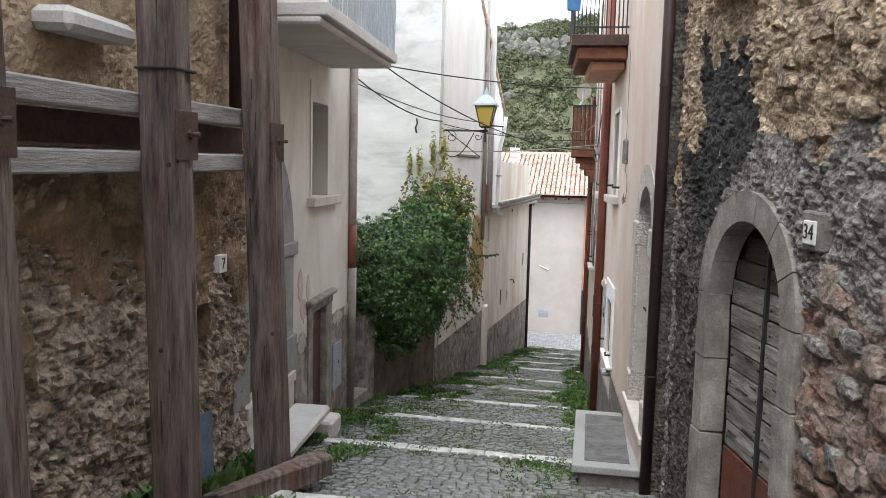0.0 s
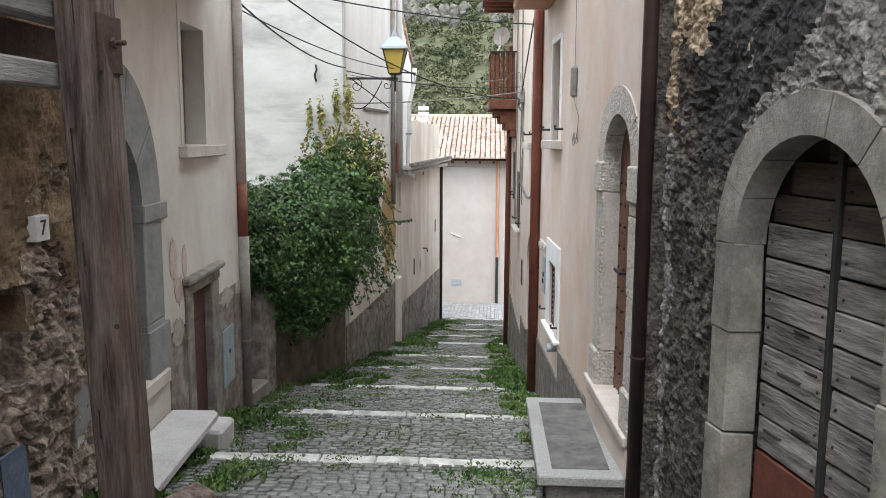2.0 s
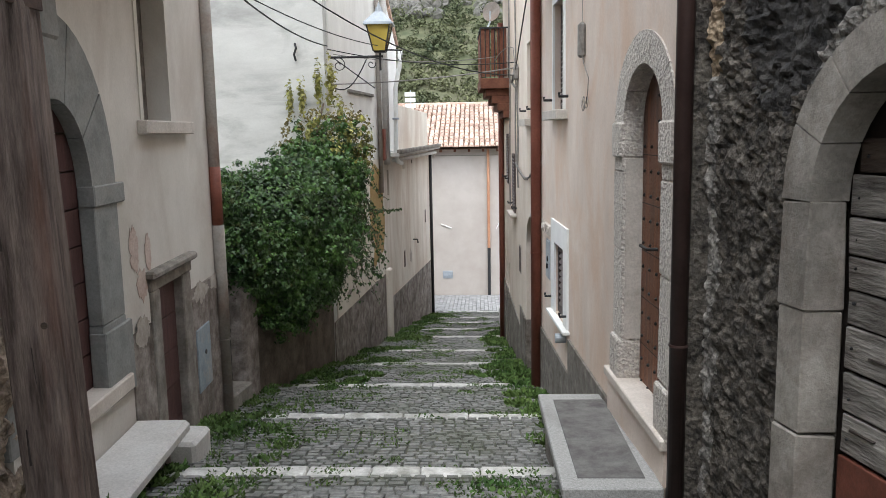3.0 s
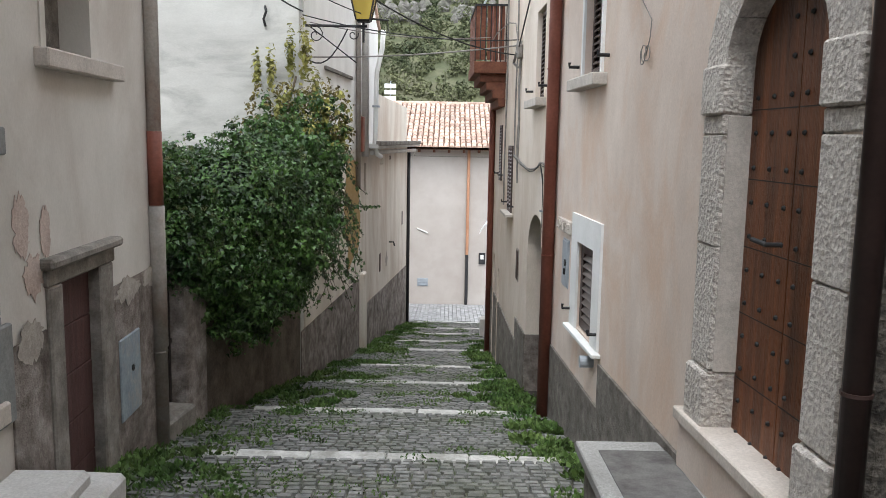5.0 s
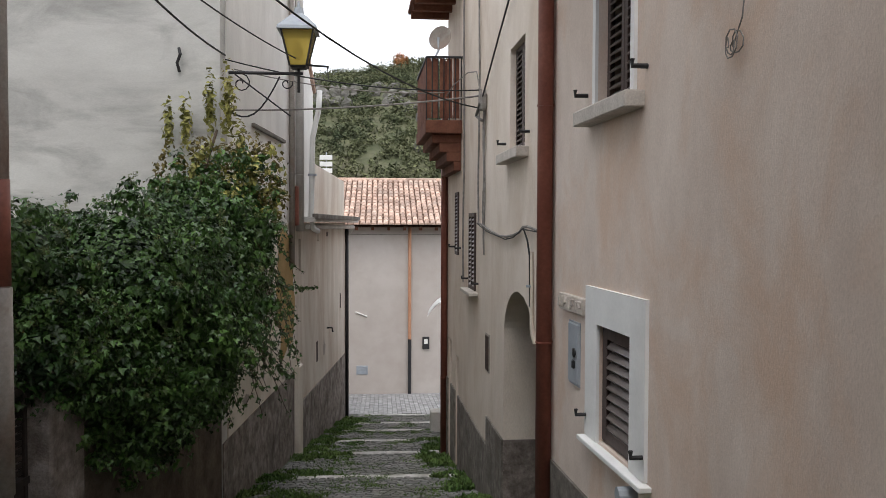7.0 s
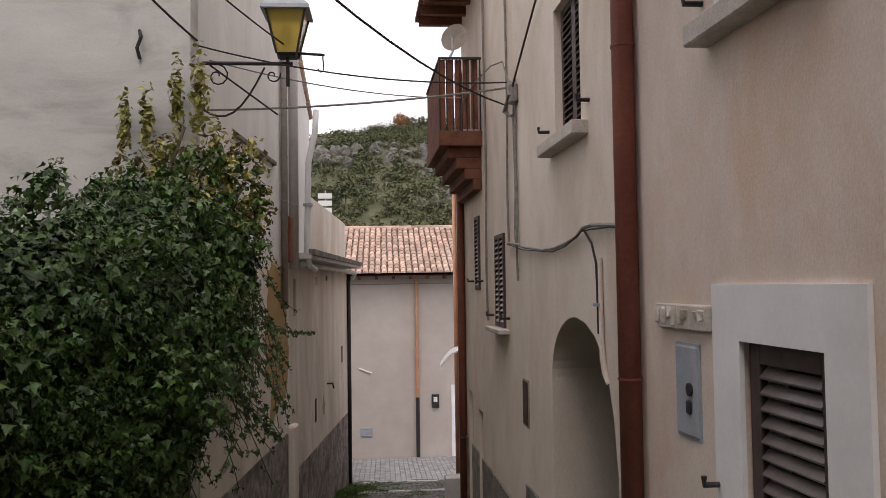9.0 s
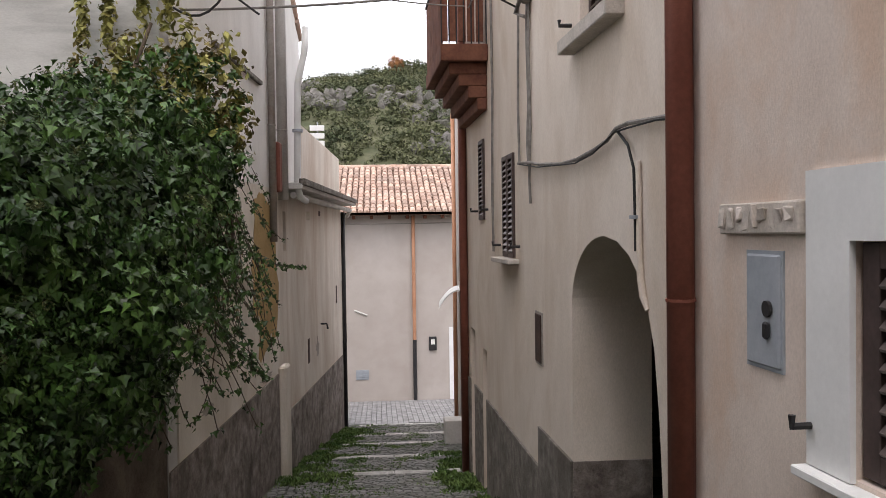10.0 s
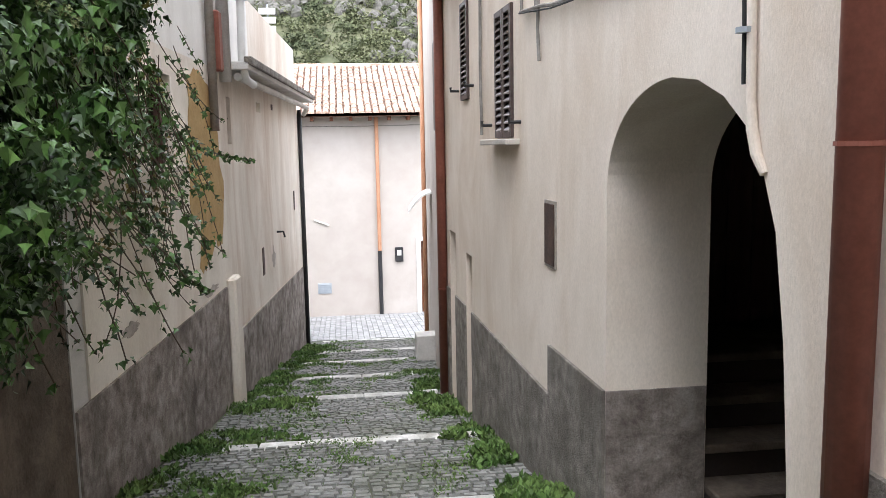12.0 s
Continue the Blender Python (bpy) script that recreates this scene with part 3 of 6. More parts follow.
d34 = thing("door_1", (0.98, 5.4, -1.05), "old arched door of grey weathered planks with a rusty red foot plate", "door", "", "structure")
arch_stones(F_S, 4.79, 5.95, -1.25, 0.6, 0.20, -0.16, 0.008, [-0.45, 0.12], M_STONE, d34, nv=7, wob=0.008)
for a, b in ((4.80, 5.35), (5.39, 5.94)):
    z = -1.15
    while z < 1.2:
        h = random.uniform(0.15, 0.21)
        if z < -0.52:
            z = -0.52
        c = 5.37
        top = min(z + h, 1.19)
        half = 0.58 if top < 0.6 else math.sqrt(max(0.0, 0.6 ** 2 - (top - 0.6) ** 2))
        p, q = max(a, c - half), min(b, c + half)
        if q - p > 0.08:
            part("plank", box(bmesh.new(), F_S, p, q, -0.20, -0.165 + random.uniform(-0.006, 0.006), z + 0.006, top - 0.006, 0.006, 0.004), M_PLANK if z < 0.55 else M_PLANKD, d34)
            for sn in (p + 0.05, q - 0.05):
                bm = bmesh.new()
                bmesh.ops.create_icosphere(bm, subdivisions=1, radius=0.009, matrix=Matrix.Translation(F_S.at(sn, -0.163, z + 0.05 + random.uniform(0, 0.06))))
                part("nail", bm, M_IRON, d34)
        z += h
    part("foot_plate", box(bmesh.new(), F_S, a, b, -0.2, -0.16, -1.25, -0.53, 0.004), M_REDIRON, d34, "rusty red sheet-iron foot plate")
# Added near-black sheet, so plank gaps look shaded and no light leaks through.
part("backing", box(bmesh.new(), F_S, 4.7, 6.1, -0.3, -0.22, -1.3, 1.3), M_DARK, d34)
part("cover_strip", box(bmesh.new(), F_S, 5.348, 5.392, -0.19, -0.148, -1.2, 1.15, 0.004, 0.003), M_IRON, d34, "dark iron strip over the meeting edges")
for s, z, w, h in ((5.55, -0.31, 0.16, 0.012), (5.68, -0.05, 0.2, 0.009), (5.6, 0.2, 0.12, 0.008), (5.05, -0.2, 0.15, 0.01), (5.12, 0.1, 0.18, 0.008), (5.5, 0.02, 0.1, 0.016), (4.98, -0.36, 0.12, 0.014), (5.8, -0.4, 0.16, 0.01)):
    part("split", box(bmesh.new(), F_S, s - w / 2, s + w / 2, -0.17, -0.158, z, z + h, 0.002, 0.005), M_DARK, d34, "long dark split in a plank")
lg = thing("wall_ledge", F_S.at(6.2, 0, 2.9), "grey stone window ledge set in the rubble wall", "ledge")
part("slab", box(bmesh.new(), F_S, 5.3, 6.25, -0.1, 0.16, 2.8, 2.9, 0.012, 0.006), M_STONE, lg)


def digits(text, F, s, o, z, size, material, parent, flip=False):
    cu = bpy.data.curves.new("number", "FONT")
    cu.body, cu.size, cu.extrude = text, size, 0.002
    cu.align_x, cu.align_y = "CENTER", "CENTER"
    ob = new("number", cu)
    me = bpy.data.meshes.new_from_object(ob)
    bpy.data.objects.remove(ob)
    right = (-F.u if flip else F.u).normalized()
    m = Matrix((right, Vector((0, 0, 1)), right.cross(Vector((0, 0, 1))))).transposed().to_4x4()
    m.translation = F.at(s, o, z)
    bm = bmesh.new()
    bm.from_mesh(me)
    bm.transform(m)
    bpy.data.meshes.remove(me)
    return part("number", bm, material, parent)


plate = thing("house_number", F_S.at(4.48, 0.03, 1.18), "white house number plate 34 in a cement patch", "house number")
part("cement_patch", box(bmesh.new(), F_S, 4.37, 4.585, -0.06, 0.012, 1.08, 1.30, 0.01, 0.01), M_PLINTH, plate)
part("plate", box(bmesh.new(), F_S, 4.415, 4.545, 0.01, 0.025, 1.118, 1.248, 0.004), M_PLATE, plate)
digits("34", F_S, 4.48, 0.027, 1.183, 0.12, M_IRON, plate, True)


# ---- right side: pink house ----
U_WIN = rect(10.85, 11.5, 1.12, 2.26)
S_WIN = rect(10.80, 11.43, -1.11, -0.31)
DOOR2 = arch_loop(7.15, 8.40, -0.96, 0.95, 0.52)
panel("wall_pink", F_P, rect(7.0, 12.66, -2.8, 6.2), [DOOR2, U_WIN, S_WIN], 0.4, M_PINK, label="smooth pale pink plastered house wall")
tagged(panel("plinth_pink", F_P, [(7.0, -2.8), (7.0, -1.2), (10.5, -1.2), (10.5, -1.57), (12.66, -1.57), (12.66, -2.8)], [], 0.03, M_PLINTH, 0.022), "rough grey cement plinth stepping down with the alley", "plinth")

d2 = thing("door_2", F_P.at(7.8, 0, -0.93), "arched brown varnished double door with iron studs", "door", "", "structure")
arch_stones(F_P, 7.28, 8.25, -0.93, 0.95, 0.26, -0.14, 0.012, [-0.6, 0.05, 0.62, 0.72], M_HAMMER, d2, nv=5, wob=0.004, rise=0.8)
for a, b in ((7.01, 7.285), (8.245, 8.51)):
    part("plinth_block", box(bmesh.new(), F_P, a, b, -0.13, 0.035, -0.925, -0.61, 0.012), M_HAMMER, d2)
    part("impost", box(bmesh.new(), F_P, a, b, -0.13, 0.035, 0.72, 0.97, 0.012), M_HAMMER, d2)
leaf_outline = arch_loop(7.282, 8.248, -0.93, 0.95, 0.386, 24)
for side in (0, 1):
    c = 7.765
    pts = [p for p in leaf_outline if (p[0] < c - 0.004 if side == 0 else p[0] > c + 0.004)]
    if side == 0:
        pts = pts + [(c - 0.004, 1.336), (c - 0.004, -0.93)]
    else:
        pts = [(c + 0.004, -0.93), (c + 0.004, 1.336)] + pts
    leaf = panel("door_leaf", F_P, pts, [], 0.05, M_DOOR, -0.13, d2)
    s0, s1 = (7.29, 7.755) if side == 0 else (7.775, 8.24)
    zz = -0.9
    while zz < 1.2:
        for s in (s0 + 0.06, (s0 + s1) / 2, s1 - 0.06):
            if zz > 0.9 and abs(s - c) > 0.22:
                continue
            bm = bmesh.new()
            bmesh.ops.create_icosphere(bm, subdivisions=1, radius=0.014, matrix=Matrix.Translation(F_P.at(s, -0.127, zz)))
            part("stud", bm, M_IRON, leaf)
        zz += 0.17
    for zz in (-0.62, -0.28, 0.06, 0.4, 0.74):
        part("batten_joint", box(bmesh.new(), F_P, s0, s1, -0.131, -0.128, zz, zz + 0.006), M_IRON, leaf)
for s0_, s1_ in ((7.276, 7.284), (8.242, 8.249)):
    part("reveal", box(bmesh.new(), F_P, s0_, s1_, -0.13, -0.012, -0.6, 0.71), M_STONEP, d2, "smooth dressed stone reveal")
part("handle", tube(bmesh.new(), [F_P.at(7.84, -0.12, 0.12), F_P.at(7.84, -0.06, 0.12), F_P.at(7.97, -0.05, 0.13)], 0.012), M_IRON, d2, "black iron handle")
# Unseen near-black sheet added behind the leaves to keep light out.
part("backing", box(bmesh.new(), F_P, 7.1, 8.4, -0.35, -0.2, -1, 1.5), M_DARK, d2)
sill = tagged(link("doorstep", box(bmesh.new(), F_P, 7.02, 8.60, -0.15, 0.06, -0.97, -0.90, 0.008), M_MARBLE), "pale polished stone doorstep slab", "doorstep")
part("riser", box(bmesh.new(), F_P, 7.04, 8.57, -0.02, 0.035, -1.6, -0.97, 0.006), M_PINK, sill)

bench = thing("stone_bench", (0.24, 7.9, -1.5), "low grey granite bench slab with dark worn middle", "bench")
def fall(bm, y0=7.0, slope=-0.04):
    """Tips a level block down along the alley."""
    for v in bm.verts:
        v.co.z += slope * (v.co.y - y0)
    return bm


part("slab", fall(wbox(bmesh.new(), -0.05, 0.55, 6.98, 8.96, -1.25, -1.18, 0.008)), M_BENCH, bench)
part("inset", fall(wbox(bmesh.new(), 0.06, 0.47, 7.14, 8.78, -1.19, -1.174, 0.002)), M_BENCHD, bench, "darker worn inner panel")
part("base", fall(wbox(bmesh.new(), 0.01, 0.56, 7.04, 8.9, -1.9, -1.25, 0.01, 0.01)), M_PLINTH, bench)


def shutter(name, F, s0, s1, z0, z1, o, parent, n, w=0.05):
    """A louvred leaf: frame and slats, each a part."""
    leaf = part("shutter_leaf", box(box(box(box(bmesh.new(), F, s0, s0 + w, o - 0.035, o, z0, z1, 0.003), F, s1 - w, s1, o - 0.035, o, z0, z1, 0.003),
                                        F, s0 + w, s1 - w, o - 0.035, o, z0, z0 + w, 0.003), F, s0 + w, s1 - w, o - 0.035, o, z1 - w, z1, 0.003), M_SHUT, parent)
    h = (z1 - z0 - 2 * w) / n
    for k in range(n):
        z = z0 + w + h * k
        bm = bmesh.new()
        vs = [bm.verts.new(F.at(s, oo, zz)) for s in (s0 + w, s1 - w) for oo, zz in ((o - 0.002, z + 0.004), (o + 0.004, z + 0.014), (o - 0.03, z + h * 0.8), (o - 0.036, z + h * 0.8 - 0.010))]
        for f in ((0, 1, 2, 3), (7, 6, 5, 4), (0, 4, 5, 1), (1, 5, 6, 2), (2, 6, 7, 3), (3, 7, 4, 0)):
            bm.faces.new([vs[i] for i in f])
        bmesh.ops.recalc_face_normals(bm, faces=bm.faces[:])
        part("slat", bm, M_SHUTG, leaf)
    return leaf


def window(name, F, s0, s1, z0, z1, label, leaves=2, n=16, trim=0.0, sill=0.1, o=-0.06, trim_mat=None, w_frame=0.05):
    w = thing(name, F.at((s0 + s1) / 2, 0, z0), label, "window", "", "structure")
    part("pane", box(bmesh.new(), F, s0 - 0.02, s1 + 0.02, -0.22, -0.2, z0 - 0.02, z1 + 0.02), M_WIN, w)
    k = (s1 - s0) / leaves
    for i in range(leaves):
        shutter("shutter", F, s0 + k * i + 0.004, s0 + k * (i + 1) - 0.004, z0 + 0.005, z1 - 0.005, o, w, n, w_frame)
    if sill:
        part("sill", box(bmesh.new(), F, s0 - 0.18, s1 + 0.18, -0.1, 0.12, z0 - sill - 0.005, z0 - 0.005, 0.008), M_STONEP, w, "stone sill")
    if trim:
        bm = bmesh.new()
        for a, b, c, d in ((s0 - trim, s0, z0 - 0.02, z1 + trim), (s1, s1 + trim, z0 - 0.02, z1 + trim), (s0, s1, z1, z1 + trim)):
            box(bm, F, a, b, 0.0, 0.022, c, d)
        part("surround", bm, trim_mat or M_WHITEP, w, "flat white painted surround")
    for s in (s0 - 0.22, s1 + 0.22):
        part("stay_hook", tube(bmesh.new(), [F.at(s, 0, z0 + 0.12), F.at(s, 0.09, z0 + 0.12), F.at(s, 0.09, z0 + 0.16)], 0.015, 6), M_IRON, w)
    return w


window("window_1", F_P, 10.85, 11.5, 1.13, 2.25, "upper window with closed dark brown louvred shutters", 2, 18, 0.06, 0.1)
w2 = window("window_2", F_P, 10.81, 11.42, -1.10, -0.32, "small ground window with a closed brown louvred shutter and white surround", 1, 9, 0.245, 0.0, -0.02, None, 0.085)
part("sill", box(bmesh.new(), F_P, 10.5, 11.68, 0.0, 0.075, -1.16, -1.125, 0.005), M_WHITEP, w2)
part("vent_pipe", tube(bmesh.new(), [F_P.at(10.75, -0.02, -1.25), F_P.at(10.75, 0.11, -1.25)], 0.05, 12), M_ZINC, w2)

pl = thing("stone_plaque", F_P.at(11.99, 0, -0.3), "pale carved stone plaque with worn raised letters", "plaque")
part("slab", box(bmesh.new(), F_P, 11.69, 12.29, 0, 0.035, -0.30, -0.175, 0.006, 0.004), M_MARBLE, pl)
for k in range(9):
    s = 12.24 - k * 0.062
    part("carved_stroke", box(bmesh.new(), F_P, s - 0.012 - 0.006 * (k % 3), s + 0.014 + 0.005 * (k % 2), 0.03, 0.044, -0.282 + 0.014 * (k % 3), -0.192 - 0.01 * (k % 2), 0.004, 0.014), M_MARBLE, pl)
mb = thing("meter_box", F_P.at(11.97, 0, -0.8), "grey metal meter cupboard door with a black lock", "meter box")
part("door", box(bmesh.new(), F_P, 11.85, 12.09, 0, 0.02, -0.82, -0.38, 0.008), M_ZINC, mb)
part("frame", box(bmesh.new(), F_P, 11.835, 12.105, 0, 0.008, -0.835, -0.365), M_ZINC, mb)
bm = bmesh.new()
tube(bm, [F_P.at(11.92, 0.018, -0.59), F_P.at(11.92, 0.032, -0.59)], 0.032, 14)
part("lock", bm, M_IRON, mb, "black round lock")
part("padlock", box(bmesh.new(), F_P, 11.90, 11.94, 0.02, 0.04, -0.71, -0.64, 0.01), M_IRON, mb)


def downpipe(name, F, s, o, z0, z1, r, material, label, clips=()):
    d = thing(name, F.at(s, o, z0), label, "drainpipe")
    part("pipe", tube(bmesh.new(), [F.at(s, o, z0), F.at(s, o, z1)], r, 14), material, d, smooth=True)
    for z in clips:
        c = part("clip", tube(bmesh.new(), [F.at(s, o, z), F.at(s, o, z + 0.014)], r + 0.006, 14), material, d)
        part("bracket", tube(bmesh.new(), [F.at(s, -0.02, z + 0.012), F.at(s, o, z + 0.012)], 0.008, 6), material, d)
    return d


downpipe("drainpipe", F_P, 6.93, -0.005, -1.45, 5.9, 0.05, M_PIPED, "dark brown metal drainpipe at the corner of the rubble wall", (-0.3, 2.2))
downpipe("drainpipe", F_P, 12.60, 0.07, -2.5, 6.0, 0.065, M_PIPE, "red-brown metal drainpipe between two plastered houses", (-0.62, 1.3, 3.2))

nb = thing("balcony", F_P.at(11.2, 0, 2.8), "dark brown balcony with black iron railing on the pink house", "balcony")
part("slab", box(bmesh.new(), F_P, 10.3, 12.3, 0, 0.70, 3.02, 3.16, 0.01), M_STEEL, nb)
part("soffit", box(bmesh.new(), F_P, 10.36, 12.24, 0, 0.62, 2.86, 3.02, 0.015), M_WOODT, nb)
part("hanger", box(bmesh.new(), F_P, 10.5, 12.1, 0, 0.45, 2.74, 2.86, 0.02), M_COPPER, nb)
for k in range(14):
    o = 0.03 + k * 0.05
    part("baluster", tube(bmesh.new(), [F_P.at(10.33, o, 3.16), F_P.at(10.33, o, 4.1)], 0.008, 6), M_IRON, nb)
for k in range(24):
    s = 10.33 + k * 0.083
    part("baluster", tube(bmesh.new(), [F_P.at(s, 0.67, 3.16), F_P.at(s, 0.67, 4.1)], 0.008, 6), M_IRON, nb)
part("rail", box(box(bmesh.new(), F_P, 10.3, 12.3, 0.65, 0.69, 4.1, 4.13), F_P, 10.31, 10.35, 0, 0.65, 4.1, 4.13), M_IRON, nb)
part("lower_rail", box(box(bmesh.new(), F_P, 10.3, 12.3, 0.66, 0.68, 3.24, 3.26), F_P, 10.32, 10.34, 0, 0.66, 3.24, 3.26), M_IRON, nb)
cl = tagged(link("hanging_cloth", box(bmesh.new(), F_P, 10.32, 10.36, 0.62, 0.78, 3.45, 4.2, 0.01, 0.03), mat("blue_cloth", (0.05, 0.14, 0.30), (0.09, 0.22, 0.42), 6, bump=0.3)), "blue cloth hanging on the balcony rail", "cloth")

# ---- right side: cream house with the archway ----
ARCH = [(12.97, -3.6), (12.99, -1.8), (13.04, -1.3), (13.11, -0.92), (13.2, -0.72), (13.32, -0.555), (13.5, -0.43), (13.72, -0.35)] + [(13.97 + 0.8 * math.sin(math.pi * k / 24), -0.85 + 0.53 * math.cos(math.pi * k / 24)) for k in range(13)] + [(14.77, -3.6)]
panel("wall_cream", F_C, rect(12.66, 20.45, -4.6, 6.2),
      [ARCH, rect(16.88, 17.48, -0.56, 0.5), rect(18.75, 19.15, -0.15, 0.85), rect(13.72, 14.48, 1.08, 2.15), rect(18.76, 19.1, -3.75, -1.77), rect(19.75, 20.15, -3.75, -1.63)],
      0.6, M_CREAM, label="cream plastered house wall with an arched passage")
for a, b, z in ((14.775, 15.87, -2.0), (15.87, 18.74, -2.36), (19.12, 19.73, -2.36), (20.17, 20.45, -2.36), (12.66, 12.965, -2.0)):
    tagged(link("plinth_cream", box(bmesh.new(), F_C, a, b, -0.3, 0.022, -4.6, z), M_PLINTH), "rough grey cement plinth with stepped top", "plinth", "", "structure")
tagged(link("plinth_passage", box(bmesh.new(), F_C, 14.757, 14.80, -0.59, 0.0, -4.4, -2.0), M_PLINTHL), "stained grey plinth inside the archway", "plinth", "", "structure")
# Passage walls, ceiling and floor carry their shade as a near-black colour.
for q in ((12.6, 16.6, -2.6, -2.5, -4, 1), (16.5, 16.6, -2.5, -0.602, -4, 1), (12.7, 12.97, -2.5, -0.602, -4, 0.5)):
    tagged(link("wall_passage", box(bmesh.new(), F_C, *q), M_DARK), "inner wall of the arched passage, coloured near black for shade", "wall", "", "structure")
tagged(link("ceiling_passage", box(bmesh.new(), F_C, 12.6, 16.6, -2.6, -0.602, -0.3, -0.2), M_DARK), "ceiling of the arched passage, coloured near black for shade", "ceiling", "", "structure")
tagged(link("floor_passage", box(bmesh.new(), F_C, 12.6, 16.6, -2.6, 0.0, -4.0, -2.78), M_DARK), "worn floor of the arched passage, coloured near black for shade", "floor", "", "structure")
# Step blocks take the same painted shade, only the nosings are paler.
for k in range(4):
    y, z = 14.62 + 0.25 * k, -2.6 + 0.205 * k
    ps = thing("passage_step", F_C.at(y, -1.5, z - 0.2), "worn stone passage step, near black for shade, with a paler nosing", "step", "passage steps")
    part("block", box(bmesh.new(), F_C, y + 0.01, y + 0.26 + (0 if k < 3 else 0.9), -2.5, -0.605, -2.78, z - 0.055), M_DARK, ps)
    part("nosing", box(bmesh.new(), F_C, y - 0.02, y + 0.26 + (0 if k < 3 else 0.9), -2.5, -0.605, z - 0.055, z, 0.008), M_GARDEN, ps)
# Door is an addition: its dark boards fill the unlit space above the steps.
pd = thing("passage_door", F_C.at(16.2, -1.5, -1.985), "added dark brown wooden door filling the dark above the passage steps", "door")
for k in range(9):
    part("board", box(bmesh.new(), F_C, 16.2, 16.25, -2.45 + k * 0.2, -2.255 + k * 0.2, -1.985, -0.31, 0.004), M_DOORR, pd)

window("window_3", F_C, 16.88, 17.48, -0.56, 0.5, "window with dark brown louvred shutters", 2, 16, 0, 0.05, 0.025)
window("window_4", F_C, 18.75, 19.15, -0.15, 0.85, "narrow far window with brown louvred shutter", 1, 16, 0, 0.0, 0.025)
window("window_5", F_C, 13.72, 14.48, 1.08, 2.15, "upper window with closed brown louvred shutters", 2, 18, 0, 0.1)
for s0, s1, z1 in ((18.76, 19.1, -1.77), (19.75, 20.15, -1.63)):
    dd = thing("door_far", F_C.at(s0, 0, -3.7), "small plain grey-brown doorway", "door", "", "structure")
    part("leaf", box(bmesh.new(), F_C, s0, s1, -0.15, -0.1, -3.9, z1, 0.004), M_DOORR, dd)
sb = thing("meter_box", F_C.at(15.84, 0, -1.45), "small dark grey metal hatch in the cream wall", "meter box")
part("frame", box(bmesh.new(), F_C, 15.71, 15.97, 0, 0.012, -1.45, -0.99), M_PIPEG, sb)
part("door", box(bmesh.new(), F_C, 15.73, 15.95, 0.01, 0.02, -1.43, -1.01, 0.004), M_STEEL, sb)
downpipe("drainpipe", F_C, 20.40, 0.06, -3.9, 3.2, 0.06, M_PIPE, "red-brown metal drainpipe on the house corner", (-1.0, -2.4))

# balcony of the cream house
bal = thing("balcony", F_C.at(19.4, 0, 1.1), "brown timber balcony with slatted railing under the eaves", "balcony")
part("slab", box(bmesh.new(), F_C, 18.4, 20.4, 0, 0.56, 1.72, 1.92, 0.01), M_WOODT, bal)
for k, (o, z) in enumerate(((0.45, 1.58), (0.34, 1.44), (0.23, 1.30), (0.12, 1.16))):
    part("bracket_tier", box(bmesh.new(), F_C, 18.5, 20.3, 0, o, z, z + 0.14, 0.01), M_WOODT, bal)
for k in range(19):
    s = 18.45 + k * 0.105
    part("slat", box(bmesh.new(), F_C, s, s + 0.085, 0.52, 0.54, 1.95, 2.85), M_WOODT, bal)
for k in range(5):
    o = 0.05 + k * 0.105
    part("slat", box(bmesh.new(), F_C, 18.42, 18.44, o, o + 0.085, 1.95, 2.85), M_WOODT, bal)
part("rail", box(box(bmesh.new(), F_C, 18.4, 20.4, 0.53, 0.56, 2.85, 2.88), F_C, 18.385, 18.415, 0, 0.53, 2.85, 2.88), M_IRON, bal)
for k in range(7):
    part("iron_bar", tube(bmesh.new(), [F_C.at(18.4, 0.02 + 0.088 * k, 1.92), F_C.at(18.4, 0.02 + 0.088 * k, 2.85)], 0.008, 6), M_IRON, bal)
dish = thing("satellite_dish", F_C.at(18.35, 0.5, 3.0), "grey satellite dish on the balcony rail", "satellite dish")
bm = bmesh.new()
bmesh.ops.create_uvsphere(bm, u_segments=16, v_segments=8, radius=0.5)
bmesh.ops.delete(bm, geom=[v for v in bm.verts if v.co.z > -0.38], context="VERTS")
bm.transform(Matrix.Translation((-0.28, 18.5, 3.2)) @ Euler((radians(80), 0, radians(-30))).to_matrix().to_4x4() @ Matrix.Translation((0, 0, 0.4)))
part("reflector", bm, M_PIPEG, dish)
part("arm", tube(bmesh.new(), [F_C.at(18.42, 0.42, 2.86), (-0.27, 18.55, 3.0), (-0.27, 18.6, 3.2)], 0.02, 6), M_ZINC, dish)
# eaves above
ev = thing("eaves", F_C.at(19.5, 0, 3.9), "brown timber eaves with terracotta edge tiles", "eaves", "", "structure")
part("boards", box(bmesh.new(), F_C, 18.2, 20.6, -0.2, 0.7, 4.05, 4.12), M_WOODT, ev)
for k in range(5):
    part("rafter", box(bmesh.new(), F_C, 18.3 + k * 0.5, 18.4 + k * 0.5, 0, 0.66, 3.92, 4.05), M_WOODT, ev)

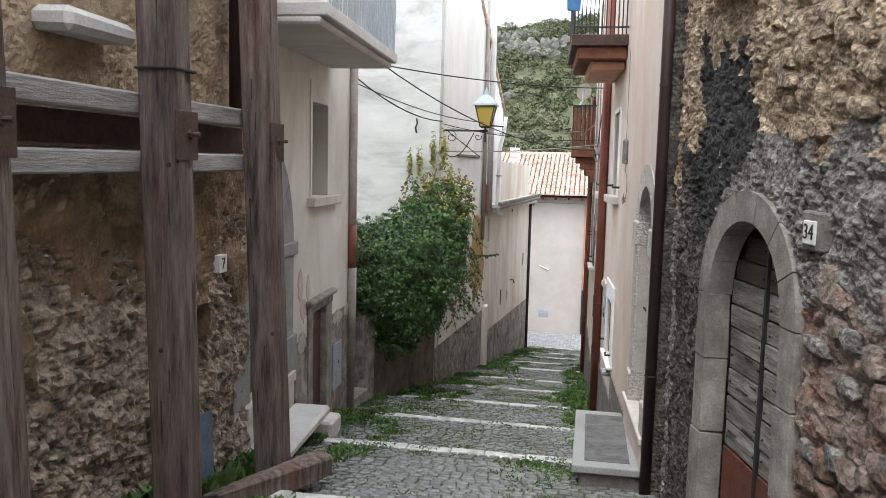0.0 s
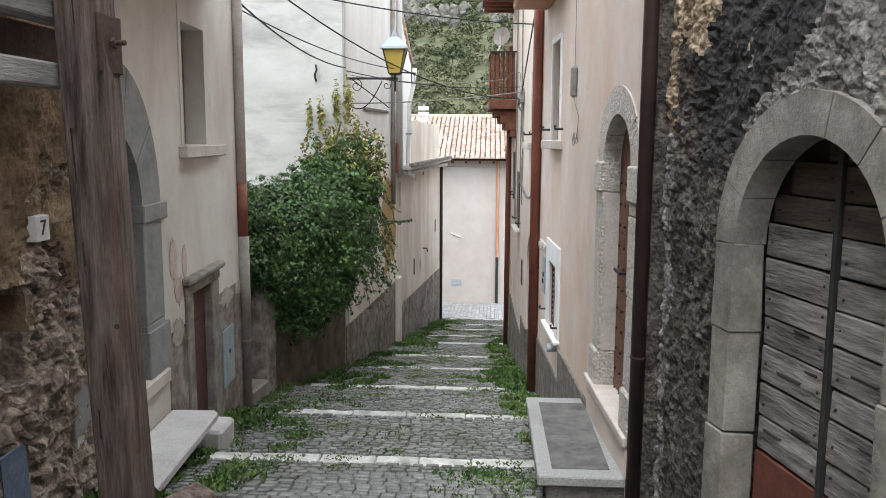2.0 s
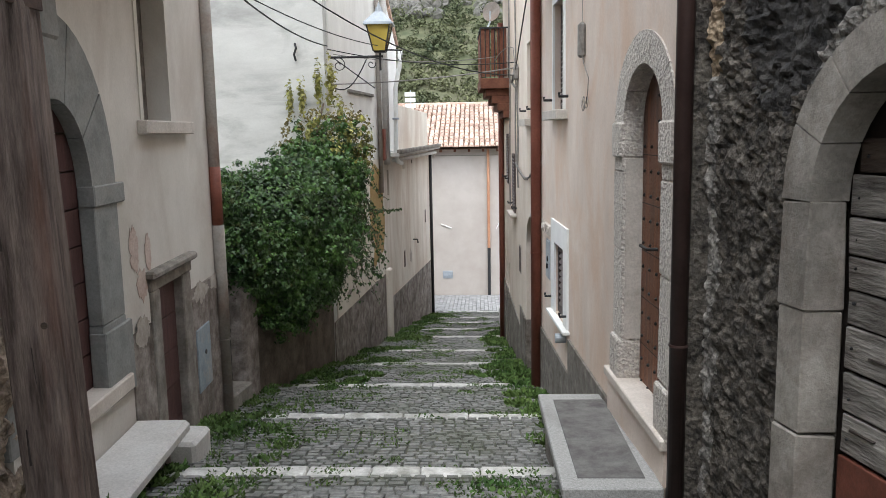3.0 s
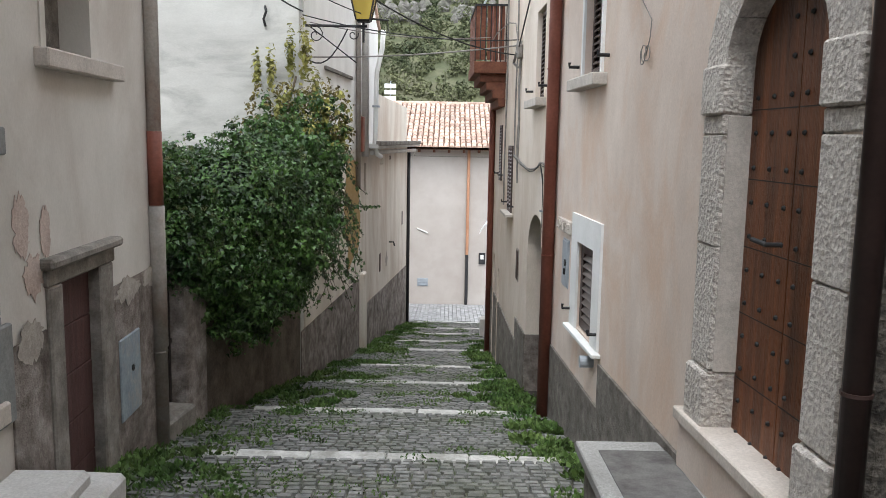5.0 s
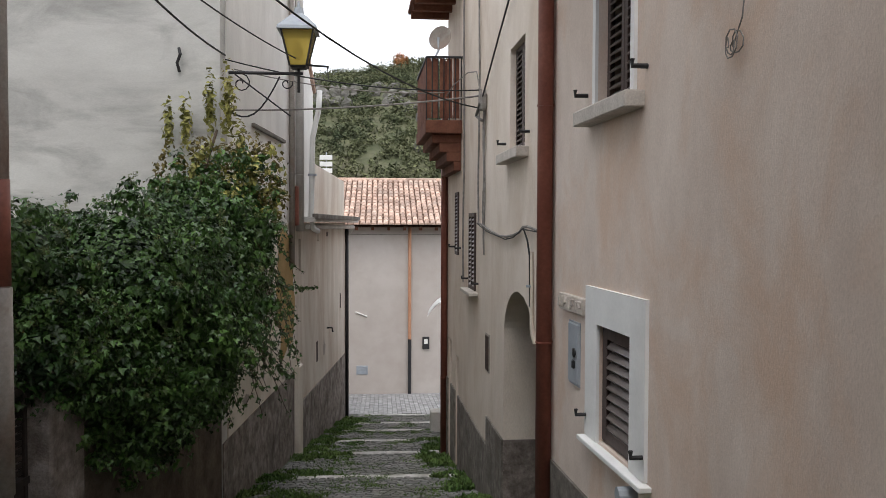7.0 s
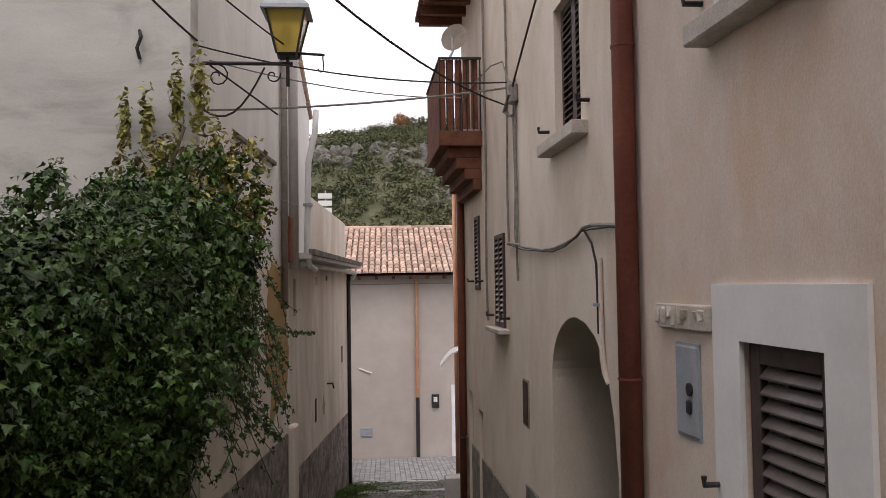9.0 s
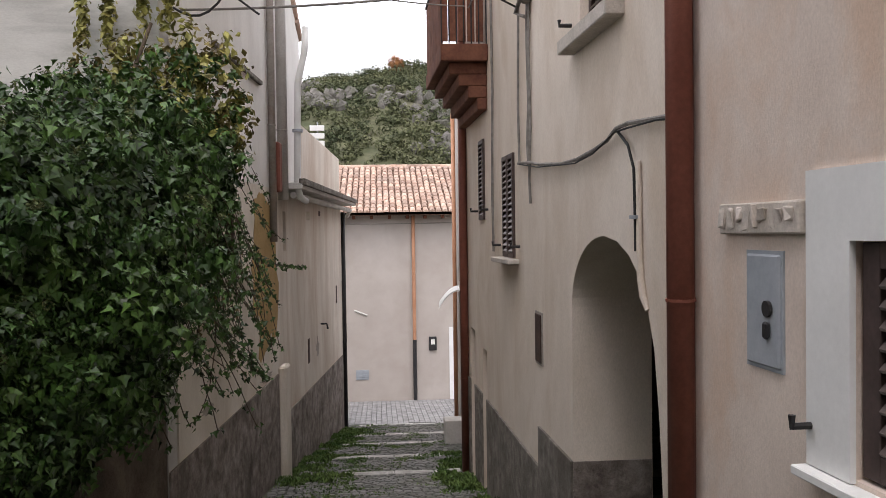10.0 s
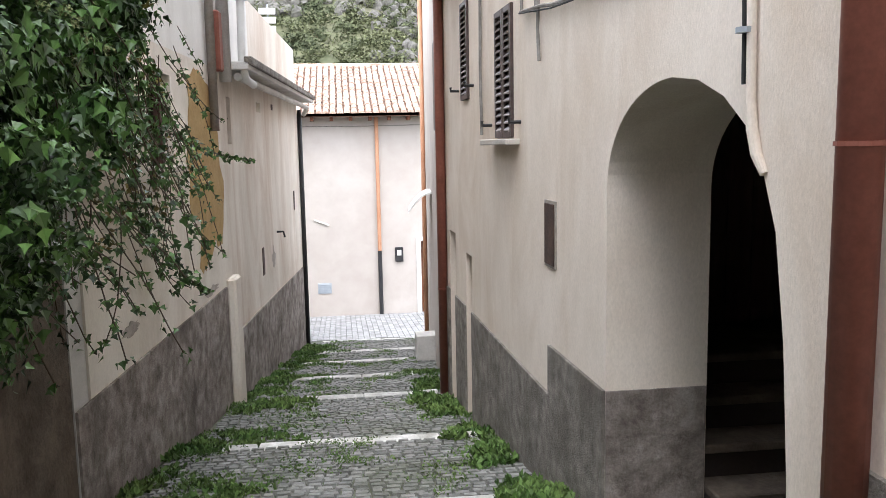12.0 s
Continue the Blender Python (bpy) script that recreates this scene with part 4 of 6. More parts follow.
# ---- right side: far house past the corner ----
panel("wall_far_right", F_D, rect(20.47, 28.9, -6.2, 3.2), [rect(21.0, 22.6, -0.4, 0.85)], 0.4, M_FAR, label="pale plastered house wall further down the alley")
fw = thing("window_6", F_D.at(21.5, 0, -0.6), "dark brown wooden window frame in the far house", "window", "", "structure")
part("frame", box(bmesh.new(), F_D, 21.0, 22.6, -0.08, 0.02, -0.4, 0.85, 0.01), M_SHUT, fw)
can = thing("door_canopy", F_D.at(25.4, 0.2, -1.5), "small curved white canopy over a far door", "canopy")
bm = bmesh.new()
pp = [[bm.verts.new(F_D.at(s, 0.42 * i / 8, -1.48 - 0.34 * (i / 8) ** 2 + dz)) for i in range(9)] for s, dz in ((24.8, 0), (26.0, 0), (26.0, 0.03), (24.8, 0.03))]
for a, b in ((0, 1), (1, 2), (2, 3), (3, 0)):
    for i in range(8):
        bm.faces.new((pp[a][i], pp[a][i + 1], pp[b][i + 1], pp[b][i]))
bmesh.ops.recalc_face_normals(bm, faces=bm.faces[:])
part("sheet", bm, M_WHITEP, can)
downpipe("drainpipe", F_D, 28.8, 0.05, -5.2, 2.6, 0.05, M_COPPER, "thin copper drainpipe at the far corner", (-1.0,))
blk = tagged(link("concrete_block", wbox(bmesh.new(), -0.02, 0.5, 24.35, 24.75, -4.6, -3.95, 0.01), M_CONC), "pale grey concrete block beside the steps", "block")

# ---- far house across the street ----
panel("wall_far", F_FAR, rect(-14, 14, -6.4, 0.3), [rect(1.05, 1.9, -6.4, -3.45)], 0.4, M_FAR, label="pale pink plastered house across the street")
fd = thing("door_3", F_FAR.at(1.4, 0, -5.7), "brown wooden door with white surround", "door", "", "structure")
part("leaf", box(bmesh.new(), F_FAR, 1.05, 1.9, -0.15, -0.1, -6.2, -3.45, 0.01), M_DOOR, fd)
part("surround", box(box(bmesh.new(), F_FAR, 0.92, 1.05, 0, 0.03, -5.8, -3.33), F_FAR, 1.05, 2.03, 0, 0.03, -3.45, -3.33), M_WHITEP, fd)
vn = thing("wall_vent", F_FAR.at(-1.8, 0, -4.9), "small grey metal ventilation grille", "vent")
part("frame", box(bmesh.new(), F_FAR, -2.02, -1.62, 0, 0.02, -4.93, -4.62), M_ZINC, vn)
for k in range(5):
    part("louvre", box(bmesh.new(), F_FAR, -1.99, -1.65, 0.02, 0.035, -4.90 + 0.055 * k, -4.87 + 0.055 * k), M_ZINC, vn)
pb = thing("letter_box", F_FAR.at(0.4, 0, -4), "small dark letter box with white label", "letter box")
part("body", box(bmesh.new(), F_FAR, 0.28, 0.52, 0, 0.08, -4.05, -3.62, 0.01), M_IRON, pb)
part("label_card", box(bmesh.new(), F_FAR, 0.34, 0.46, 0.08, 0.085, -3.86, -3.7), M_PLATE, pb)
fp = thing("drainpipe", F_FAR.at(-0.17, 0.06, -5.7), "orange copper drainpipe with black lower length", "drainpipe")
part("upper_pipe", tube(bmesh.new(), [F_FAR.at(-0.17, 0.06, -3.7), F_FAR.at(-0.17, 0.06, 0.2)], 0.055), M_COPPER, fp)
part("lower_pipe", tube(bmesh.new(), [F_FAR.at(-0.17, 0.06, -5.7), F_FAR.at(-0.17, 0.06, -3.7)], 0.06), M_IRON, fp, "black cast-iron lower length")

roof = thing("roof_far", (0, 35, 0.3), "pitched roof of old pale terracotta tiles", "roof", "", "structure")
ROOF_Z, ROOF_SLOPE = 0.30, 0.36
bm = bmesh.new()
wbox(bm, -14, 14, 33.75, 33.95, 0.22, 0.30)
part("gutter", bm, M_WOODT, roof)
for k in range(28):
    x = -7 + k * 0.55
    part("rafter_end", wbox(bmesh.new(), x, x + 0.09, 33.85, 34.3, 0.10, 0.21), M_WOODT, roof)
# tile courses: under sheet and round cover tiles, one by one
under = bmesh.new()
v = [under.verts.new(p) for p in ((-14, 33.75, ROOF_Z), (14, 33.75, ROOF_Z), (14, 38.6, ROOF_Z + 4.85 * ROOF_SLOPE), (-14, 38.6, ROOF_Z + 4.85 * ROOF_SLOPE))]
under.faces.new(v)
w = [under.verts.new(q.co - Vector((0, 0, 0.1))) for q in v]
under.faces.new(w[::-1])
for i in range(4):
    under.faces.new((v[i], w[i], w[(i + 1) % 4], v[(i + 1) % 4]))
bmesh.ops.recalc_face_normals(under, faces=under.faces[:])
# Underlay colour holds the channel shade between the covers.
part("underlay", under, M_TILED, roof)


def tile_mesh(bm, x, y, z, r, length, slope, up=True):
    a, b = [], []
    for i in range(6):
        t = math.pi * i / 5
        a.append(bm.verts.new((x - r * math.cos(t), y, z + r * math.sin(t) * 0.8)))
        b.append(bm.verts.new((x - r * 0.82 * math.cos(t), y + length, z + length * slope + r * 0.7 * math.sin(t) * 0.8 - 0.01)))
    for i in range(5):
        bm.faces.new((a[i], a[i + 1], b[i + 1], b[i]))
    bm.faces.new(a)


tiles = bmesh.new()
for c in range(14):
    for k in range(72):
        x = -7.0 + k * 0.2 + random.uniform(-.012, .012)
        y = 33.68 + c * 0.345 + random.uniform(-.015, .015)
        tile_mesh(tiles, x, y, ROOF_Z + (y - 33.75) * ROOF_SLOPE + 0.02 + random.uniform(0, .012), 0.088, 0.39, ROOF_SLOPE)
tagged(part("cover_tiles", tiles, M_TILE, roof), kind="stuff")
ridge = bmesh.new()
for k in range(36):
    x = -7 + k * 0.4
    tube(ridge, [(x, 38.6, ROOF_Z + 4.85 * ROOF_SLOPE), (x + 0.42, 38.6, ROOF_Z + 4.85 * ROOF_SLOPE + 0.01)], 0.1, 8)
part("ridge", ridge, M_TILE, roof)
panel("wall_far_back", Face(0, 38.7, 1, 0, 0, -1), rect(-14, 14, -6.4, 1.9), [], 0.3, M_FAR, label="back wall of the house across the street")

# ---- left side: timber-shored rubble wall ----
def hole7(s, z):
    return 5.74 < s < 6.0 and -0.25 < z < 0.32


def render7(s, z):
    n = noise.noise(Vector((s * 1.6, 13, z * 1.6))) + noise.noise(Vector((s * 8, 13, z * 8))) * 0.3
    # Paler plaster above the beams; the darker tone below includes painted shadow and soot.
    if z + n * 0.15 > 1.85:
        return 2
    return 1 if n > 0.25 - (z - 0.2) * 0.75 else 0


rough_wall("wall_shored", F_LS, 2.2, 6.78, -1.8, 3.2, 0.024, 0.13, hole7, 0.4, [M_RUBBLE_L, M_PLASTER_L, M_PLASTER_U], render7, "crumbling brown rendered rubble wall behind timber shoring", 7.0, 12.0, lambda s, z: 0.95 if render7(s, z) == 0 else 0.3)
panel("wall_shored_upper", F_LS, [(-6, -1.5), (-6, 5.6), (6.55, 5.6), (6.55, 3.2), (2.2, 3.2), (2.2, -1.5)], [], 0.4, M_PLASTER_U, -0.03, label="upper part of the shored wall")
# Back of the niche is a near-black sheet, its shade put into the colour.
part("niche", box(bmesh.new(), F_LS, 5.6, 6.15, -0.4, -0.3, -0.4, 0.5), M_DARK, bpy.data.objects["wall_shored"])


def post(s, z0, label, lean_x=0.02, lean_y=0.0, z_ref=2.0):
    def lean(bm):
        for v in bm.verts:
            v.co += Vector((lean_x, lean_y, 0)) * (z_ref - v.co.z)
        return bm

    p = thing("shoring_post", F_LS.at(s + 0.12, 0.48, z0), label, "timber post", "shoring posts")
    part("main_timber", lean(box(bmesh.new(), F_LS, s, s + 0.14, 0.35, 0.60, z0, 5.2, 0.012, 0.008)), M_TIMBER, p)
    for k in range(9):
        z, o = z0 + 0.35 + k * 0.37 + random.uniform(-0.1, 0.1), random.uniform(0.39, 0.56)
        if k % 3 == 0:
            part("knot", lean(tube(bmesh.new(), [F_LS.at(s - 0.002, o, z), F_LS.at(s + 0.01, o, z)], 0.016, 9)), M_PLANKD, p)
        else:
            part("check", lean(box(bmesh.new(), F_LS, s - 0.002, s + 0.01, o, o + 0.006, z, z + random.uniform(0.12, 0.3), 0, 0.004)), M_DARK, p, "dark drying crack")
    part("side_timber", lean(box(bmesh.new(), F_LS, s + 0.165, s + 0.265, 0.37, 0.565, z0, 5.2, 0.012, 0.008)), M_TIMBER, p)
    pl = part("plate", box(bmesh.new(), F_LS, s - 0.02, s + 0.25, 0.603, 0.618, 1.49, 1.79, 0.003), M_STEEL, p, "rusty steel clamp plate")
    part("bolt", tube(bmesh.new(), [F_LS.at(s + 0.14, 0.61, 1.65), F_LS.at(s + 0.14, 0.69, 1.65)], 0.014, 8), M_STEEL, pl)
    part("nut", tube(bmesh.new(), [F_LS.at(s + 0.14, 0.615, 1.65), F_LS.at(s + 0.14, 0.64, 1.65)], 0.03, 6), M_STEEL, pl)


post(2.68, -0.8, "tall weathered timber shoring post with rust stains", 0.02, 0.015, 2.2)
post(4.32, -1.05, "tall weathered timber shoring post with a steel clamp plate", 0.022, 0.0, 1.9)
post(5.77, -1.3, "tall weathered timber shoring post beside the house corner", 0.028, 0.02, 2.3)
tagged(link("binding_wire", box(bmesh.new(), F_LS, 4.312, 4.575, 0.34, 0.61, 2.03, 2.045, 0.002), M_IRON), "dark binding wire round the shoring post", "wire")
for z0, z1, o0, o1 in ((1.77, 1.90, 0.28, 0.48), (1.41, 1.54, 0.28, 0.49)):
    tagged(link("shoring_beam", box(bmesh.new(), F_LS, -2.0, 6.3, o0 - 0.13, o1 - 0.14, z0, z1, 0.012, 0.012), M_BEAM), "horizontal grey weathered timber beam clamped behind the posts", "timber beam", "shoring beams")
ch = thing("steel_channel", F_LS.at(2, 0.1, 1.55), "dark rusty steel channel between two timber beams", "steel channel")
part("web", box(bmesh.new(), F_LS, -2, 6.3, 0.1, 0.13, 1.55, 1.76), M_STEEL, ch)
part("flange", box(bmesh.new(), F_LS, -2, 6.3, 0.13, 0.2, 1.55, 1.57), M_STEEL, ch)
n7 = thing("house_number", F_LS.at(6.17, 0.0, 0.54), "small worn house number plate 7", "house number")
part("plate", box(bmesh.new(), F_LS, 6.10, 6.24, -0.05, 0.02, 0.54, 0.69, 0.004), M_PLATE, n7)
digits("7", F_LS, 6.17, 0.022, 0.615, 0.13, M_IRON, n7)
log = thing("timber_offcut", (-2.3, 6.0, -1.2), "split weathered timber baulk lying by the post", "timber")
bm = wbox(bmesh.new(), -0.085, 0.085, -0.75, 0.5, -0.1, 0.1, 0.015, 0.03)
bm.transform(Matrix.Translation((-2.30, 5.70, -1.03)) @ Euler((radians(-3), 0, radians(-21))).to_matrix().to_4x4())
part("baulk", bm, M_TIMBER, log)
sheet = tagged(link("leaning_sheet", box(bmesh.new(), F_LS, 5.3, 5.5, 0.22, 0.24, -1.15, -0.45, 0.004, 0.03), M_TARP), "blue-grey sheet leaning behind the posts", "sheet")
crb = tagged(link("stone_corbel", box(bmesh.new(), F_LS, 3.9, 4.6, -0.1, 0.2, 2.2, 2.33, 0.04, 0.01), M_CONC), "old projecting stone corbel ledge", "corbel")
downpipe("drainpipe", F_LS, 6.28, 0.09, 1.9, 5.4, 0.06, M_PIPED, "black drainpipe above the shoring beams")

# ---- left side: old white house ----
L_ARCH = arch_loop(6.85, 8.1, -0.87, 0.57, 0.85)
panel("wall_left_house", F_L, rect(6.6, 11.15, -3.0, 6.2), [L_ARCH, rect(9.05, 9.75, 1.07, 2.2), rect(9.0, 9.85, -2.2, -0.3)], 0.4, M_LEFT, label="old off-white plastered house wall with patched render")
panel("wall_left_end", Face(0, 11.15, 1, 0, 0, 1), rect(-8, -3.81, -3.2, 6.2), [], 0.3, M_LEFT, label="plain end wall of the old house")
for a, b, z in ((8.42, 8.88, -0.6), (10.0, 11.15, -0.55)):
    tagged(link("plinth_left", box(bmesh.new(), F_L, a, b, -0.2, 0.014, -3.0, z), M_PLINTHL), "grey stained lower render of the old house", "plinth", "", "structure")
la = thing("door_4", F_L.at(7.4, 0, -0.85), "arched dark brown door in a grey stone surround", "door", "", "structure")
arch_stones(F_L, 6.98, 7.92, -0.85, 0.57, 0.42, -0.1, 0.012, [-0.4], M_GREYARCH, la, nv=5, split=4, rise=1.3)
part("keystone", box(bmesh.new(), F_L, 7.3, 7.58, -0.06, 0.03, 1.55, 1.98, 0.02, 0.01), M_GREYARCH, la, "worn pointed keystone")
part("pilaster_foot", box(bmesh.new(), F_L, 7.91, 8.42, -0.1, 0.03, -1.0, -0.45, 0.01), M_GREYARCH, la)
part("impost", box(bmesh.new(), F_L, 7.91, 8.46, -0.1, 0.03, 0.45, 0.6, 0.01), M_GREYARCH, la)
for k in range(9):
    part("panel_board", box(bmesh.new(), F_L, 6.86, 8.05, -0.15, -0.105, -0.85 + k * 0.26, -0.60 + k * 0.26, 0.006), M_DOORR, la)
tagged(link("doorstep", box(bmesh.new(), F_L, 6.8, 8.3, -0.2, 0.06, -0.97, -0.85, 0.01), M_MARBLE), "worn pale stone doorstep", "doorstep")
nw = thing("window_7", F_L.at(9.4, 0, 1.07), "blind grey window recess with stone sill", "window", "", "structure")
part("pane", box(bmesh.new(), F_L, 9.0, 9.8, -0.22, -0.2, 1.0, 2.3), M_PLINTH, nw)
part("sill", box(bmesh.new(), F_L, 8.9, 10.2, -0.1, 0.09, 0.95, 1.065, 0.01), M_STONEP, nw)
part("surround", box(box(bmesh.new(), F_L, 8.98, 9.05, 0, 0.012, 1.07, 2.45), F_L, 9.75, 10.0, 0, 0.012, 1.07, 2.45), M_LEFT, nw)
part("lintel", box(bmesh.new(), F_L, 9.05, 9.75, 0, 0.012, 2.2, 2.45), M_LEFT, nw)
# Unseen near-black sheet added to stop light leaking round the arched door.
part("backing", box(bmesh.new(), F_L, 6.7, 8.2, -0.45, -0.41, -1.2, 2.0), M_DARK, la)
sd = thing("door_5", F_L.at(9.5, 0, -1.8), "small dark red wooden door with moulded stone frame", "door", "", "structure")
part("jamb", box(bmesh.new(), F_L, 8.9, 9.09, -0.1, 0.03, -2.0, -0.35, 0.012), M_STONE, sd)
part("jamb", box(bmesh.new(), F_L, 9.72, 9.97, -0.1, 0.03, -2.0, -0.35, 0.012), M_STONE, sd)
part("lintel", box(bmesh.new(), F_L, 8.88, 10.0, -0.1, 0.035, -0.35, -0.24, 0.012), M_STONE, sd)
part("cornice", box(bmesh.new(), F_L, 8.83, 10.05, -0.02, 0.09, -0.24, -0.17, 0.02), M_STONE, sd)
for k in range(5):
    part("board", box(bmesh.new(), F_L, 9.05, 9.76, -0.11, -0.06, -2.0 + k * 0.33, -1.675 + k * 0.33, 0.006), M_DOORR, sd)
# Same kind of added light block behind the small door.
part("backing", box(bmesh.new(), F_L, 8.9, 9.95, -0.46, -0.42, -2.3, -0.2), M_DARK, sd)
ht = thing("wall_hatch", F_L.at(10.5, 0, -1.5), "weathered blue-grey metal hatch with keyhole", "hatch")
part("door", box(bmesh.new(), F_L, 10.06, 10.52, 0.01, 0.03, -1.62, -0.97, 0.01), M_BLUEG, ht)
part("keyhole", tube(bmesh.new(), [F_L.at(10.32, 0.03, -1.25), F_L.at(10.32, 0.036, -1.25)], 0.025, 10), M_IRON, ht)
lb = thing("stone_bench", F_L.at(7.9, 0.2, -1.5), "long pale weathered stone bench with rounded edge", "bench")
part("slab", box(bmesh.new(), F_L, 6.4, 8.35, 0.02, 0.46, -1.36, -1.24, 0.03, 0.01), M_CONC, lb)
part("base", box(bmesh.new(), F_L, 6.5, 8.2, 0.02, 0.34, -1.95, -1.36, 0.01, 0.01), M_PLINTHL, lb)
tagged(link("step_stone", box(bmesh.new(), F_L, 8.55, 9.0, 0.02, 0.42, -2.0, -1.52, 0.03, 0.015), M_CONC), "pale rough stone step by the small door", "step")
lp = downpipe("drainpipe", F_L, 10.98, 0.05, -2.15, 5.4, 0.06, M_PIPEG, "grey drainpipe with a rusty length at the house corner", (-0.2, -1.3))
part("rusty_length", tube(bmesh.new(), [F_L.at(10.98, 0.05, -0.02), F_L.at(10.98, 0.05, 0.6)], 0.064, 14), M_PIPE, lp, "rusty red-brown length", True)
part("lower_sleeve", tube(bmesh.new(), [F_L.at(10.98, 0.05, -1.25), F_L.at(10.98, 0.05, -0.03)], 0.07, 14), M_PIPEG, lp, "", True)
# balcony slab above
lbal = thing("balcony", F_L.at(8.7, 0, 2.7), "white concrete balcony with pale metal railing", "balcony")
part("slab", box(bmesh.new(), F_L, 6.6, 9.95, 0, 0.86, 2.75, 2.87, 0.012), M_CONC, lbal)
part("moulding", box(bmesh.new(), F_L, 6.6, 9.9, 0, 0.80, 2.68, 2.75, 0.02), M_CONC, lbal)
for k in range(32):
    s = 6.75 + k * 0.1
    part("baluster", tube(bmesh.new(), [F_L.at(s, 0.84, 2.87), F_L.at(s, 0.84, 3.75)], 0.011, 6), M_ZINC, lbal)
part("top_rail", box(bmesh.new(), F_L, 6.6, 9.95, 0.82, 0.86, 3.75, 3.79), M_ZINC, lbal)

# ---- left side: garden wall with gate ----
# The ivy's shadow on this wall is part of the render colour.
panel("wall_garden", F_G, [(12.24, -4), (12.24, -1.05), (15.78, -1.35), (15.78, -4)], [], 0.3, M_GARDEN, label="low damp brown garden wall, its colour darkened for the ivy's shade")
gp = thing("gate_pier", F_G.at(12.0, -0.15, -2.5), "dark damp rendered gate pier with a stone cap", "gate pier")
part("shaft", box(bmesh.new(), F_G, 11.77, 12.23, -0.3, 0.05, -3.0, -0.72, 0.02, 0.012), M_PLINTHL, gp)
part("cap", box(bmesh.new(), F_G, 11.74, 12.25, -0.33, 0.08, -0.72, -0.66, 0.012, 0.006), M_PLINTHL, gp, "stone cap")
gt = thing("garden_gate", F_G.at(12.0, -0.1, -2.3), "dark brown metal garden gate with spear bars", "gate")
part("kick_panel", box(bmesh.new(), F_G, 11.17, 11.75, -0.14, -0.11, -2.02, -1.42, 0.004), M_GATE, gt)
part("rail", box(bmesh.new(), F_G, 11.17, 11.75, -0.16, -0.09, -1.42, -1.37), M_GATE, gt)
part("top_rail", box(bmesh.new(), F_G, 11.17, 11.75, -0.16, -0.09, -0.80, -0.75), M_GATE, gt)
for s in (11.17, 11.71):
    part("stile", box(bmesh.new(), F_G, s, s + 0.04, -0.15, -0.1, -2.02, -0.75, 0.004), M_GATE, gt)
for k in range(11):
    part("louvre", box(bmesh.new(), F_G, 11.21, 11.71, -0.135, -0.115, -1.35 + k * 0.05, -1.315 + k * 0.05, 0.003), M_GATE, gt)
for k in range(7):
    s = 11.21 + k * 0.08
    part("bar", tube(bmesh.new(), [F_G.at(s, -0.12, -0.75), F_G.at(s, -0.12, -0.62), F_G.at(s, -0.12, -0.55)], [0.01, 0.013, 0.002], 6), M_GATE, gt)
tagged(link("gate_sill", box(bmesh.new(), F_G, 11.05, 11.72, -0.2, 0.16, -2.6, -2.0, 0.02, 0.012), M_STONE), "grey worn stone gate sill", "sill")

# ---- left side: tall white house and its long side wall ----
panel("wall_white_front", F_FACE, rect(-9, -3.018, -4.2, 7.96), [], 0.3, M_WHITE, label="tall white plastered wall with grey damp stains")
panel("wall_white_side", F_W, rect(16.101, 20.9, -4.6, 0.35), [rect(17.85, 18.6, -0.75, 0.1)], 0.3, M_SIDE, label="cream-white side wall of the tall house")
# Side face is paler than the front partly to paint in its brighter light.
panel("wall_white_side_upper", F_W, [(16.101, 0.35), (16.101, 7.76), (23.0, 3.07), (23.0, 0.47), (20.9, 0.47), (20.9, 0.35)], [], 0.3, M_WHITES, label="white upper side wall of the tall house")
vg = thing("roof_verge", F_W.at(22.5, 0, 3.4), "row of weathered tiles along the sloping roof verge", "roof edge", "", "structure")
for k in range(18):
    a = 16.2 + k * 0.38
    part("verge_tile", tube(bmesh.new(), [F_W.at(a, 0.0, 7.74 - 0.68 * (a - 16.1)), F_W.at(a + 0.42, 0.0, 7.80 - 0.68 * (a + 0.42 - 16.1))], [0.07, 0.055], 8), M_TILE, vg)
tagged(link("wall_ledge", box(bmesh.new(), F_W, 17.4, 19.7, 0.0, 0.05, 1.66, 1.72, 0.01), M_PLINTH), "thin grey ledge along the white wall", "ledge", "", "structure")
panel("wall_left_far", F_W, rect(20.9, 28.9, -6.2, 0.35), [rect(21.2, 21.45, -0.55, 0.05), rect(23.5, 23.9, -0.05, 0.1)], 0.3, M_LONG, label="pale plastered long wall going down the alley")
tagged(panel("plinth_left_far", F_W, [(15.81, -4.6), (15.81, -2.28), (20.6, -2.3), (20.6, -4.6)], [], 0.02, M_PLINTHL, 0.02), "stained grey cement plinth along the white house", "plinth")
tagged(panel("plinth_left_end", F_W, [(21.0, -6), (21.0, -3.0), (28.85, -3.3), (28.85, -6)], [], 0.02, M_PLINTHL, 0.02), "stained grey cement plinth down to the street", "plinth")
panel("wall_left_street", Face(0, 28.9, 1, 0, 0, 1), rect(-14, -2.3, -6.2, 0.35), [], 0.3, M_FAR, label="plain street front of the low house")
sw = thing("window_8", F_W.at(18.2, 0, -0.75), "dark window half hidden by ivy", "window", "", "structure")
part("pane", box(bmesh.new(), F_W, 17.8, 18.65, -0.2, -0.15, -0.8, 0.15), M_WIN, sw)
part("sill", box(bmesh.new(), F_W, 17.75, 18.75, -0.05, 0.07, -0.81, -0.75, 0.01), M_STONEP, sw)
part("frame", box(box(bmesh.new(), F_W, 17.85, 17.92, -0.15, -0.09, -0.75, 0.1), F_W, 18.53, 18.6, -0.15, -0.09, -0.75, 0.1), M_DOORR, sw)
